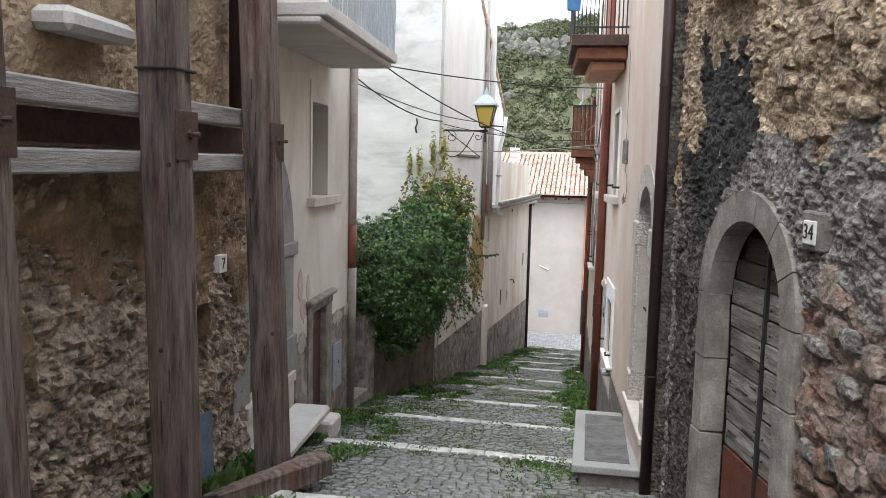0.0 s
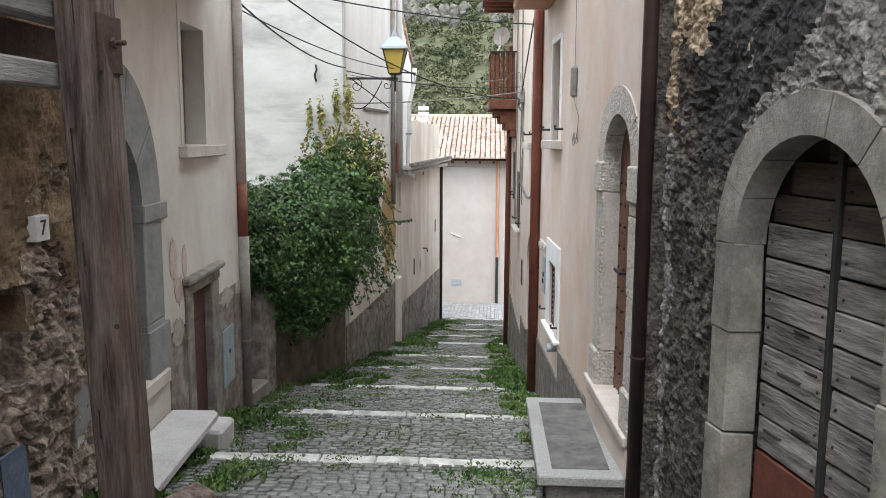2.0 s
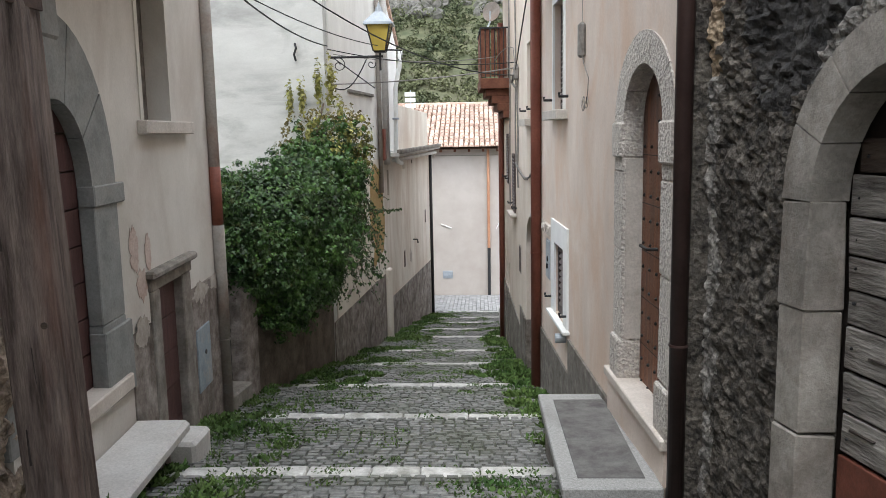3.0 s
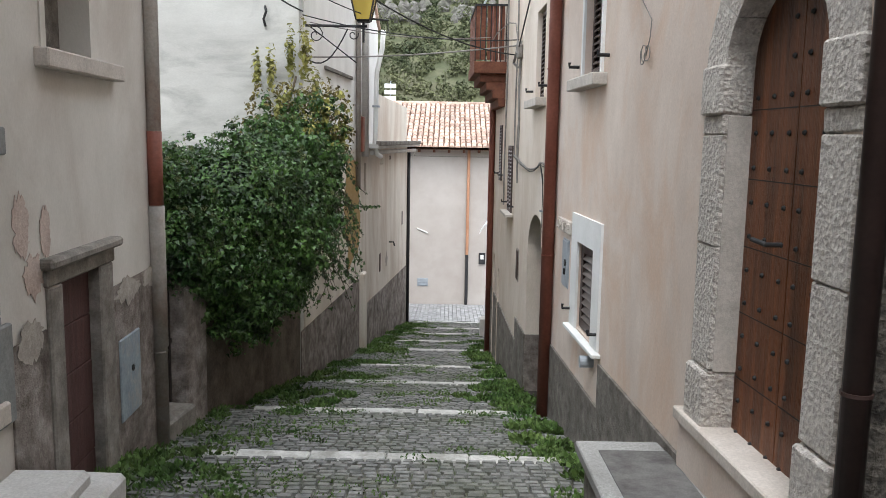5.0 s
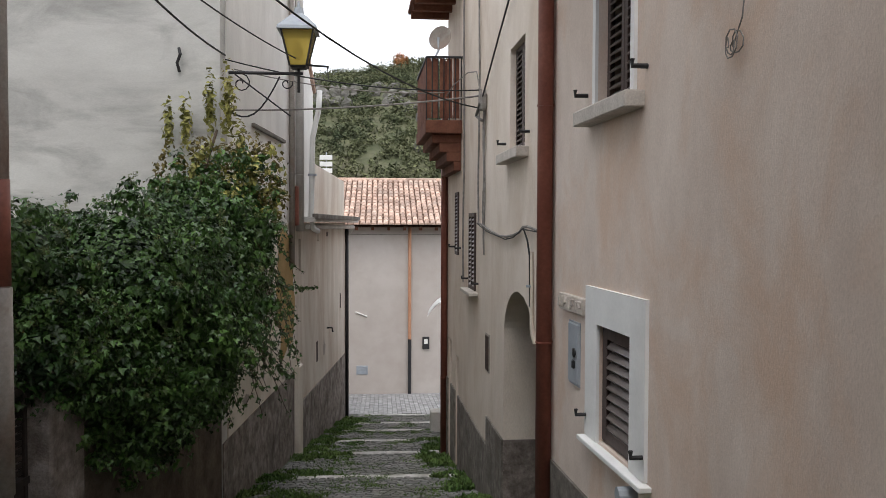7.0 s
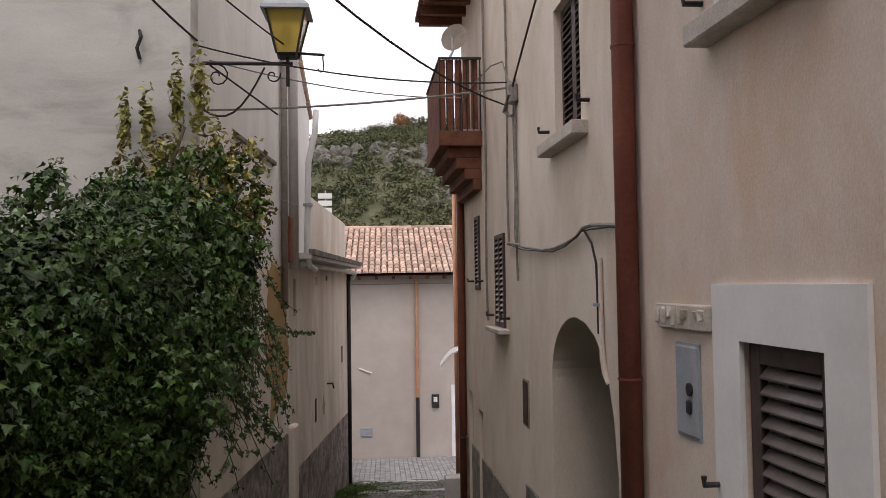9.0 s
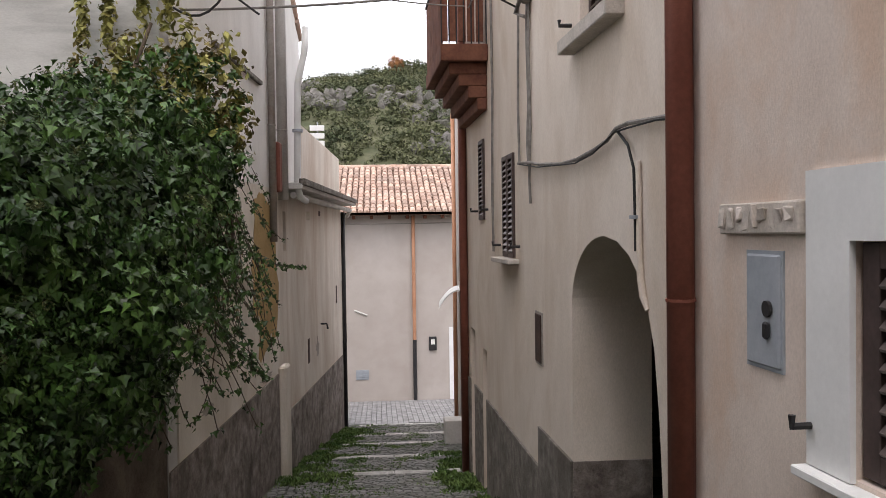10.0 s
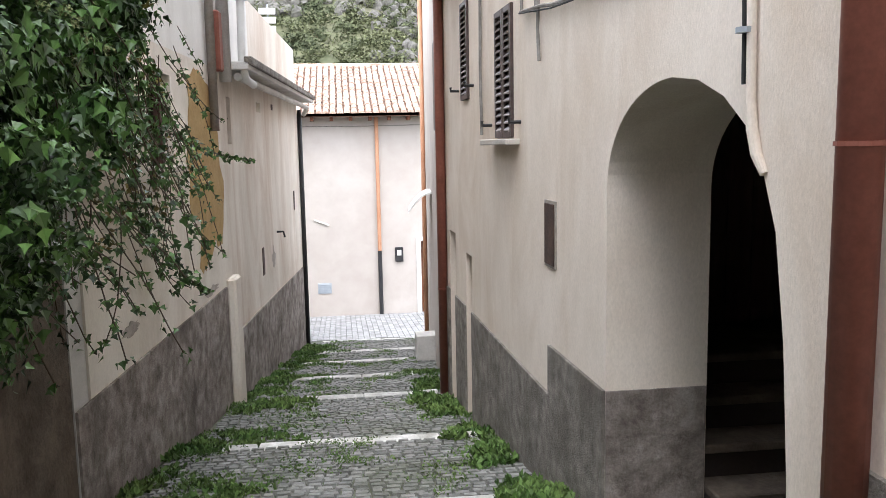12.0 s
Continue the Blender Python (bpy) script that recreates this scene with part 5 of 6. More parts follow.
sl = thing("window_9", F_W.at(21.3, 0, -0.5), "narrow dark slot window", "window", "", "structure")
part("pane", box(bmesh.new(), F_W, 21.15, 21.5, -0.2, -0.15, -0.6, 0.1), M_WIN, sl)
bm = bmesh.new()
pts = [(19.2, 0.15), (19.7, 0.25), (20.4, 0.05), (20.6, -0.6), (20.75, -1.2), (20.5, -1.75), (20.1, -1.7), (19.6, -1.95), (19.35, -1.9), (19.5, -1.4), (19.15, -1.3), (19.05, -0.7), (19.25, -0.2)]
loop = []
for k, (s, z) in enumerate(pts):
    s2, z2 = pts[(k + 1) % len(pts)]
    for j in range(6):
        f = j / 6
        loop.append(bm.verts.new(F_W.at(s + (s2 - s) * f + 0.11 * noise.noise(Vector((k + f, 3.1, 0)) * 2.3), 0.004, z + (z2 - z) * f + 0.09 * noise.noise(Vector((k + f, 8.7, 0)) * 2.3))))
bm.faces.new(loop)
r = bmesh.ops.extrude_face_region(bm, geom=bm.faces[:])
for vv in r["geom"]:
    if isinstance(vv, bmesh.types.BMVert):
        vv.co += F_W.n * 0.004
bmesh.ops.recalc_face_normals(bm, faces=bm.faces[:])
tagged(link("old_paint_patch", bm, M_OCHRE), "flaked ochre patch of old paint on the wall", "paint patch", "", "structure")
chase = thing("pipe_cover", F_W.at(20.75, 0, -4), "cream plastered pipe casing on the wall", "pipe casing")
part("casing", box(bmesh.new(), F_W, 20.62, 20.98, 0.0, 0.12, -4.6, -2.2, 0.03), M_LONG, chase)
# terrace ledge, gutter and parapet of the low house
tl = thing("terrace_ledge", F_W.at(25, 0.2, 0.3), "projecting concrete terrace ledge with a gutter", "ledge", "", "structure")
part("ledge", box(bmesh.new(), F_W, 20.9, 29.1, -0.3, 0.36, 0.36, 0.46, 0.01), M_CONC, tl)
part("fascia", box(bmesh.new(), F_W, 20.9, 29.1, 0.30, 0.40, 0.42, 0.52, 0.01), M_PLINTH, tl)
part("gutter_pipe", tube(bmesh.new(), [F_W.at(21.0, 0.2, 0.28), F_W.at(25, 0.22, 0.26), F_W.at(28.7, 0.25, 0.24), F_W.at(28.95, 0.15, 0.1)], 0.05), M_CONC, tl)
panel("parapet_terrace", F_W, [(23.02, 0.46), (23.02, 1.6), (28.9, 1.5), (28.9, 0.46)], [], 0.25, M_LONG, -0.02, label="cream parapet wall of the terrace")
dp = downpipe("drainpipe", F_W, 28.85, 0.06, -5.3, 0.2, 0.05, M_IRON, "dark drainpipe at the far wall corner", (-1.5, -3))
for s, r, o, m_, z0 in ((20.2, 0.05, 0.06, M_PIPEG, -0.4), (20.75, 0.075, 0.1, M_CONC, 0.2)):
    downpipe("drainpipe", F_W, s, o, z0, 6.5, r, m_, "pale drainpipe on the corner of the tall white house", (1.2, 3.4))
tagged(link("rusty_flue", box(bmesh.new(), F_W, 20.4, 20.6, 0.02, 0.12, 0.3, 1.0, 0.02), M_PIPE), "rust-brown metal flue box on the wall", "flue")

fl = thing("flue_pipe", F_W.at(21.0, 0.25, 0.3), "fat pale plastic pipe bending down to the terrace", "pipe")
part("pipe", tube(bmesh.new(), [F_W.at(21.0, 0.42, 2.75), F_W.at(21.0, 0.40, 2.4), F_W.at(20.95, 0.30, 1.9), F_W.at(20.95, 0.27, 0.45), F_W.at(21.0, 0.30, 0.25), F_W.at(21.3, 0.34, 0.2)], 0.05, 12), M_WHITEP, fl, smooth=True)
part("clamp", tube(bmesh.new(), [F_W.at(20.95, 0.29, 1.2), F_W.at(20.95, 0.29, 1.24)], 0.08, 12), M_ZINC, fl)
an = thing("antenna", (-2.55, 27.0, 1.4), "white panel antenna on a thin mast", "antenna")
part("mast", tube(bmesh.new(), [(-2.55, 27.0, 0.4), (-2.55, 27.0, 2.15)], 0.015, 6), M_ZINC, an)
for k in range(3):
    part("panel", wbox(bmesh.new(), -2.72, -2.40, 26.96, 26.99, 1.62 + 0.17 * k, 1.74 + 0.17 * k, 0.004), M_WHITEP, an)
ring = thing("wall_iron", F_FACE.at(-3.49, 0, 2.2), "old rusty iron anchor set in white plaster", "wall anchor")
part("spike", tube(bmesh.new(), [F_FACE.at(-3.49, 0, 2.38), F_FACE.at(-3.46, 0.06, 2.30), F_FACE.at(-3.5, 0.05, 2.2), F_FACE.at(-3.48, 0.02, 2.1)], 0.018, 6), M_IRON, ring)

# ---- street lamp on its bracket ----
lamp = thing("street_lamp", (-2.15, 16.2, 2.15), "amber glass lantern with grey hood on a scrolled iron bracket", "street lamp")
part("arm", tube(bmesh.new(), [(-3.05, 16.2, 2.18), (-2.1, 16.2, 2.18)], 0.02, 8), M_IRON, lamp)
part("brace", tube(bmesh.new(), [(-3.0, 16.2, 1.72)] + [(-3.0 + 0.62 * k / 8, 16.2, 1.72 - 0.14 * math.sin(math.pi * k / 8) + 0.42 * (k / 8) ** 2) for k in range(1, 9)], 0.011, 6), M_IRON, lamp)
part("scroll", tube(bmesh.new(), [(-2.85 + (0.02 + 0.008 * k) * math.cos(k * 0.6), 16.2, 2.05 + (0.02 + 0.008 * k) * math.sin(k * 0.6)) for k in range(14)], 0.008, 6), M_IRON, lamp)
part("scroll", tube(bmesh.new(), [(-2.3 + (0.015 + 0.006 * k) * math.cos(k * 0.6), 16.2, 2.06 + (0.015 + 0.006 * k) * math.sin(k * 0.6)) for k in range(12)], 0.008, 6), M_IRON, lamp)
part("hook_arm", tube(bmesh.new(), [(-2.1, 16.2, 2.29), (-1.78, 16.2, 2.27)], 0.014, 6), M_IRON, lamp)
part("hook", tube(bmesh.new(), [(-1.8, 16.2, 2.27), (-1.79, 16.2, 2.12), (-1.82, 16.2, 2.09), (-1.85, 16.2, 2.13)], 0.007, 6), M_IRON, lamp)
part("tie_bar", tube(bmesh.new(), [(-2.92, 16.2, 2.16), (-2.25, 16.2, 1.66)], 0.01, 6), M_IRON, lamp)
part("stem", tube(bmesh.new(), [(-2.15, 16.2, 1.95), (-2.15, 16.2, 2.26)], 0.018, 8), M_IRON, lamp)


def frustum(bm, c, r0, r1, z0, z1, seg=4, turn=math.pi / 4):
    a = [bm.verts.new((c[0] + r0 * math.cos(turn + k * math.tau / seg), c[1] + r0 * math.sin(turn + k * math.tau / seg), z0)) for k in range(seg)]
    b = [bm.verts.new((c[0] + r1 * math.cos(turn + k * math.tau / seg), c[1] + r1 * math.sin(turn + k * math.tau / seg), z1)) for k in range(seg)]
    for k in range(seg):
        bm.faces.new((a[k], a[(k + 1) % seg], b[(k + 1) % seg], b[k]))
    bm.faces.new(a[::-1])
    bm.faces.new(b)
    return bm


LC = (-2.15, 16.2)
part("lantern_foot", frustum(bmesh.new(), LC, 0.12, 0.15, 2.24, 2.27), M_IRON, lamp)
part("glass", frustum(bmesh.new(), LC, 0.135, 0.27, 2.27, 2.68), M_GLASS, lamp, "amber glass panes")
for k in range(4):
    t = math.pi / 4 + k * math.pi / 2
    part("frame_bar", tube(bmesh.new(), [(LC[0] + 0.14 * math.cos(t), LC[1] + 0.14 * math.sin(t), 2.26), (LC[0] + 0.275 * math.cos(t), LC[1] + 0.275 * math.sin(t), 2.69)], 0.012, 6), M_IRON, lamp)
hood = part("hood", frustum(frustum(bmesh.new(), LC, 0.34, 0.33, 2.68, 2.72), LC, 0.33, 0.09, 2.72, 2.90), M_ZINC, lamp, "grey metal pyramid hood")
part("finial", frustum(frustum(bmesh.new(), LC, 0.07, 0.05, 2.9, 2.98, 8), LC, 0.03, 0.01, 2.98, 3.06, 8), M_ZINC, lamp)
part("bulb", frustum(frustum(bmesh.new(), LC, 0.03, 0.06, 2.34, 2.46, 10), LC, 0.06, 0.03, 2.46, 2.56, 10), M_BULB, lamp)

# ---- cables ----
def cable(pts, r, m_, label):
    return tagged(link("cable", tube(bmesh.new(), pts, r, 6), m_), label, "cable", "cables over the alley")


cable(sag((-3.42, 11.1, 2.75), (-3.0, 16.0, 2.35), 0.15), 0.011, M_BLACK, "black twisted cable from house to lamp bracket")
cable(sag((-3.42, 11.1, 2.65), (-2.15, 16.2, 2.35), 0.12), 0.008, M_BLACK, "thin black cable running to the lantern")
cable(sag((-3.0, 16.0, 2.3), (0.13, 16.4, 2.05), 0.12), 0.008, M_BLACK, "thin black cable across the alley")
cable(sag((-3.0, 16.4, 1.75), (0.13, 16.2, 1.95), 0.05), 0.011, M_CABLE, "grey cable across the alley")
cable(sag((-3.42, 11.0, 2.95), (0.2, 14.6, 2.9), 0.1), 0.009, M_BLACK, "thin wire high across the alley")
cable(sag((-3.42, 11.1, 3.2), (0.12, 16.6, 1.85), 0.42), 0.010, M_BLACK, "black cable slanting to the balcony")
bundle = [F_C.at(12.66, 0.03, 0.27), F_C.at(12.95, 0.03, 0.29), F_C.at(13.4, 0.03, 0.325), F_C.at(13.61, 0.035, 0.32), F_C.at(13.8, 0.03, 0.27), F_C.at(14.07, 0.03, 0.24), F_C.at(14.5, 0.03, 0.215), F_C.at(14.93, 0.03, 0.22), F_C.at(15.7, 0.03, 0.28), F_C.at(16.0, 0.03, 0.32), F_C.at(16.53, 0.03, 0.36)]
cable(sag((-2.95, 16.3, 2.24), F_C.at(18.2, 0.3, 2.3), 0.1), 0.007, M_CABLE, "thin grey cable from the bracket to the balcony")
cable([F_C.at(17.9, 0.3, 2.2), F_C.at(17.4, 0.25, 2.28), F_C.at(16.9, 0.12, 2.36), F_C.at(16.5, 0.06, 2.3), F_C.at(16.3, 0.05, 2.05), F_C.at(16.15, 0.05, 1.88)], 0.008, M_CABLE, "slack grey cable looping into the wall clamp")
cable(bundle, 0.013, M_CABLE, "loose grey cable bundle along the cream wall")
cable([p + Vector((-0.012, 0, -0.02 + 0.012 * math.sin(k * 2))) for k, p in enumerate(bundle)], 0.006, M_BLACK, "thin black cable twisted round the grey bundle")
cable([F_C.at(13.61, 0.03, 0.31), F_C.at(13.40, 0.035, 0.2), F_C.at(13.32, 0.03, 0.06), F_C.at(13.305, 0.03, -0.2), F_C.at(13.30, 0.03, -0.4)], 0.009, M_BLACK, "dark cable dropping to the arch")
sl = thing("conduit", F_C.at(13.28, 0.03, -0.6), "pale plastic conduit sleeve beside the arch", "conduit")
part("sleeve", tube(bmesh.new(), [F_C.at(13.275, 0.02, 0.1), F_C.at(13.27, 0.02, -0.2), F_C.at(13.265, 0.02, -0.45), F_C.at(13.25, 0.02, -0.56), F_C.at(13.225, 0.015, -0.65), F_C.at(13.185, 0.005, -0.72)], [0.015, 0.016, 0.018, 0.021, 0.021, 0.016], 12), M_CREAM, sl)
part("clip", tube(bmesh.new(), [F_C.at(13.29, 0.035, -0.22), F_C.at(13.29, 0.035, -0.2)], 0.034, 10), M_ZINC, sl)
for s, r, z0, z1 in ((16.53, 0.012, 0.36, 5.0), (16.06, 0.012, -0.04, 2.0), (16.12, 0.014, 0.3, 2.0), (18.05, 0.014, -0.52, 5.0)):
    cable([F_C.at(s + 0.012 * math.sin(k * 1.9), 0.022 + 0.006 * math.sin(k * 1.3), z0 + (z1 - z0) * k / 9) for k in range(10)], r, M_CABLE, "grey vertical cable up the cream wall")
cable([F_C.at(16.2, 0.05, 2.0), F_C.at(16.0, 0.09, 1.82), F_C.at(16.25, 0.1, 1.7), F_C.at(16.05, 0.06, 1.62)], 0.02, M_CABLE, "tangle of grey cables on the wall")
jb = tagged(link("insulator", box(box(bmesh.new(), F_C, 15.98, 16.1, 0.0, 0.09, 1.74, 1.95, 0.02), F_C, 16.13, 16.22, 0.0, 0.08, 1.8, 1.98, 0.02), M_CABLE), "grey cable clamp box on the cream wall", "cable clamp")
cable(sag(F_C.at(16.1, 0.06, 1.85), F_C.at(13.0, 0.02, 3.2), -0.04), 0.010, M_BLACK, "black cable slanting up the cream wall")
coil = [F_P.at(9.57 + (0.04 + 0.03 * math.sin(k * 0.37)) * math.cos(k * 0.7), 0.015 + 0.0015 * k, 1.14 + (0.045 + 0.025 * math.cos(k * 0.29)) * math.sin(k * 0.7)) for k in range(34)]
cable([F_P.at(9.8, 0.02, 2.9), F_P.at(9.79, 0.02, 2.04), F_P.at(9.77, 0.025, 1.6), F_P.at(9.68, 0.03, 1.5), F_P.at(9.5, 0.02, 1.36), F_P.at(9.52, 0.02, 1.25)] + coil, 0.0035, M_CABLE, "black cable end coiled on the pink wall")
tagged(link("insulator", box(bmesh.new(), F_P, 9.72, 9.82, 0.0, 0.06, 1.55, 1.85, 0.02), M_CABLE), "grey cable clamp on the pink wall", "cable clamp")
# Thin dark plates drawn in place of recessed slots, their shade as colour.
for s, z, n in ((23.5, -2.4, 0.22), (27.76, -1.72, 0.2), (25.12, 0.09, 0.05)):
    tagged(link("wall_slot", box(bmesh.new(), F_W, s - 0.08, s + 0.08, 0.001, 0.012, z - n, z + n, 0.004), M_STEEL), "small dark plate standing in for a shaded slot in the long wall", "wall plate")
tagged(link("wall_hook", tube(bmesh.new(), [F_W.at(25.1, 0, -2.1), F_W.at(25.1, 0.12, -2.1), F_W.at(25.1, 0.14, -2.2)], 0.02, 6), M_IRON), "bent iron hook in the long wall", "hook")
tagged(link("bracket_arm", tube(bmesh.new(), [F_FAR.at(-2.05, 0.03, -2.74), F_FAR.at(-1.64, 0.03, -2.9)], 0.025, 6), M_PLATE), "short white bracket on the far wall", "bracket")
cable(sag(F_FAR.at(-5, 0.03, 0.02), F_FAR.at(3, 0.03, 0.0), 0.06), 0.012, M_CABLE, "grey cable under the far eaves")

def flake(F, s, z, rs, rz, m_, label, o=0.004):
    """An irregular patch where the plaster has come away."""
    bm = bmesh.new()
    n = 40
    k0 = random.uniform(0, 50)
    loop = [bm.verts.new(F.at(s + rs * math.cos(k * math.tau / n) * (1 + 0.6 * noise.noise(Vector((k * 0.55, k0, 1)))), o, z + rz * math.sin(k * math.tau / n) * (1 + 0.6 * noise.noise(Vector((k * 0.55, k0, 5)))))) for k in range(n)]
    bm.faces.new(loop)
    g = bmesh.ops.extrude_face_region(bm, geom=bm.faces[:])
    for v in g["geom"]:
        if isinstance(v, bmesh.types.BMVert):
            v.co += F.n * 0.003
    bmesh.ops.recalc_face_normals(bm, faces=bm.faces[:])
    return tagged(link("plaster_patch", bm, m_), label, "plaster patch", "", "structure")


M_FLAKE = mat("pinkish_bare_render", (0.45, 0.35, 0.30), (0.57, 0.47, 0.41), 6, bump=0.4, bscale=40)
M_GREYP = mat("grey_bare_render", (0.32, 0.285, 0.245), (0.48, 0.435, 0.385), 6, bump=0.5, bscale=40)
for s, z, rs, rz in ((8.62, 0.05, 0.10, 0.18), (8.93, -0.02, 0.07, 0.16), (8.75, -0.25, 0.12, 0.12)):
    flake(F_L, s, z, rs, rz, M_FLAKE, "pinkish patch of bare render by the small door")
for s, z, rs, rz in ((10.3, -0.62, 0.25, 0.1), (8.65, -0.62, 0.16, 0.12), (10.9, -0.6, 0.22, 0.08)):
    flake(F_L, s, z, rs, rz, M_GREYP, "grey patch of bare render on the old house", 0.016)
for s, z, rs, rz in ((17.0, -2.0, 0.2, 0.05), (24.6, -2.5, 0.16, 0.16), (19.8, -2.2, 0.35, 0.05)):
    flake(F_W, s, z, rs, rz, M_GREYP, "grey patch of lost plaster on the long wall")

# ---- unseen end wall, added to close the alley behind the walker ----
panel("wall_behind", Face(0, -6.0, 1, 0, 0, 1), rect(-3.5, 4.0, -1, 5.6), [], 0.3, M_LEFT, label="added plain wall closing the unseen alley end behind")

# ---- ivy over the garden wall ----
ivy = thing("ivy", (-3.1, 13.6, -2.4), "large dark green ivy thicket overhanging the garden wall", "ivy")
bm = bmesh.new()
CL = [(-3.3, 13.2, -0.3, 0.85, 0.9, 0.95), (-2.95, 13.9, -0.35, 0.7, 1.0, 0.95), (-2.85, 14.8, -0.15, 0.52, 0.8, 0.75), (-2.88, 15.5, 0.05, 0.36, 0.55, 0.6),
      (-3.6, 12.6, -0.65, 0.75, 0.6, 0.8), (-4.1, 13.2, -0.3, 0.8, 0.8, 0.85), (-3.1, 14.3, 0.2, 0.65, 0.8, 0.55), (-3.1, 15.1, 0.4, 0.5, 0.5, 0.45),
      (-2.85, 14.0, -0.9, 0.4, 0.7, 0.45), (-2.8, 16.2, 0.2, 0.16, 0.45, 0.5), (-3.15, 13.5, -1.25, 0.5, 0.8, 0.5), (-2.62, 15.2, 0.25, 0.34, 0.5, 0.4), (-3.3, 12.9, -1.15, 0.5, 0.6, 0.6), (-3.45, 12.15, -0.4, 0.42, 0.45, 0.45), (-3.42, 11.9, -0.6, 0.3, 0.36, 0.4), (-3.25, 12.4, -0.85, 0.32, 0.4, 0.45), (-2.95, 13.1, -1.0, 0.35, 0.5, 0.45), (-3.85, 12.0, 0.05, 0.5, 0.5, 0.5)]
um = []
for x, y, z, a, b, c in CL:
    # Oversized inner leaves, added out of sight to block light and darken the thicket.
    leaf_cloud(bm, (x, y, z), (a * 0.72, b * 0.72, c * 0.72), int(900 * (a * b * c) ** 0.667) + 100, 0.075, shell=0.6)
    ivy_cloud(bm, (x, y, z), (a * 0.9, b * 0.9, c * 0.9), int(4400 * a * b * c / 0.5) + 700, 0.027, shell=0.5)
    for k in range(int(60 * (a + b + c) / 2)):
        d = Vector((random.gauss(0, 1), random.gauss(0, 1), random.gauss(0, 1))).normalized()
        f = random.uniform(0.86, 1.1)
        q = (x + d.x * a * f, y + d.y * b * f, z + d.z * c * f)
        g = random.choice((0.07, 0.1, 0.13, 0.2))
        ivy_cloud(bm, q, (g * 1.2, g * 1.2, g * 0.7), int(460 * g), random.uniform(0.022, 0.034), shell=0.1)
        if k % 3 == 0 and d.z > -0.1:
            um.append(q)
for k in range(60):
    p = Vector((random.uniform(-3.5, -2.3), random.uniform(15.1, 15.7), random.uniform(0.5, 1.2)))
    leaf_cloud(bm, p, (0.12, 0.1, 0.12), 22, 0.033, shell=0.1)
bu = bmesh.new()
for q in um:
    for k in range(3):
        c = Vector(q) + Vector((random.uniform(-.12, .12), random.uniform(-.12, .12), random.uniform(0, .1)))
        leaf_cloud(bu, c, (0.026, 0.026, 0.026), 34, 0.008, shell=0.8)
tagged(part("blossom", bu, M_UMBEL, ivy, "pale green round blossom"), kind="stuff")
crown = part("foliage", bm, M_LEAF, ivy)
tagged(crown, kind="stuff")
bm = bmesh.new()
for x, y, z, h, n in ((-3.58, 15.65, 1.45, 0.35, 150), (-3.38, 15.65, 1.5, 0.4, 170), (-3.11, 15.65, 1.7, 0.45, 190), (-2.9, 15.65, 1.7, 0.6, 200), (-2.75, 15.6, 1.2, 0.4, 160), (-3.2, 15.3, 0.95, 0.2, 110), (-2.6, 15.4, 0.85, 0.25, 130), (-2.35, 15.5, 0.6, 0.4, 120)):
    leaf_cloud(bm, (x, y, z), (0.075 if n < 195 else 0.13, 0.07, h), n, 0.036, shell=0.1)
for k in range(40):
    leaf_cloud(bm, (random.uniform(-3.3, -2.2), random.uniform(14.9, 15.7), random.uniform(0.45, 1.15)), (0.1, 0.08, 0.1), 12, 0.034, shell=0.1)
tagged(part("shoot_foliage", bm, M_LEAFY, ivy, "yellow-green upright shoots"), kind="stuff")
bm = bmesh.new()
for k in range(150):
    q = (random.uniform(-3.75, -2.25), random.uniform(15.3, 15.74), random.uniform(0.3, 1.35))
    if q[2] > 1.9 - abs(q[0] + 2.95) * 1.1:
        continue
    leaf_cloud(bm, q, (0.11, 0.06, 0.11), 11, 0.03, shell=0.1)
for k in range(60):
    y = random.uniform(16.0, 17.8)
    leaf_cloud(bm, (left_edge(y) + random.uniform(0.03, 0.2), y, random.uniform(-1.3, 1.0)), (0.06, 0.1, 0.14), 9, 0.028, shell=0.1)
tagged(part("withered_leaves", bm, M_VINE, ivy, "sparse browning leaves"), kind="stuff")
bm = bmesh.new()
bl = bmesh.new()
for k in range(95):
    y = random.uniform(14.0, 17.9)
    x = left_edge(y) + random.uniform(0.08, 0.75 if y < 16 else 0.35)
    z = random.uniform(-1.0, 0.5)
    p = Vector((x, y, z))
    pts = [p]
    d = Vector((random.uniform(0.0, 0.25), random.uniform(0.0, 0.5), -0.5))
    for i in range(random.randint(4, 8)):
        d += Vector((random.uniform(-.12, .12), random.uniform(-.12, .18), random.uniform(-.15, .1)))
        p = p + d * 0.2
        if p.z < -1.85:
            break
        p.x = max(p.x, left_edge(p.y) + 0.05)
        pts.append(p)
        ivy_cloud(bl, p, (0.055, 0.055, 0.055), 5, 0.026, shell=0.1)
    if len(pts) > 1:
        tube(bm, pts, 0.004, 5)
for a, b in (((-2.75, 16.6, -0.3), (-2.25, 20.0, -0.75)), ((-2.8, 16.4, -0.9), (-2.4, 17.4, -1.8))):
    q = sag(a, b, 0.08, 16)
    tube(bm, q, 0.006, 5)
    for p in q:
        leaf_cloud(bl, p, (0.06, 0.06, 0.05), 8, 0.035, shell=0.1)
tube(bm, [(-3.72, 13.3, -2.5), (-3.7, 13.4, -1.6), (-3.5, 13.5, -0.7), (-3.2, 14.2, 0.6)], [0.06, 0.05, 0.04, 0.02], 8)
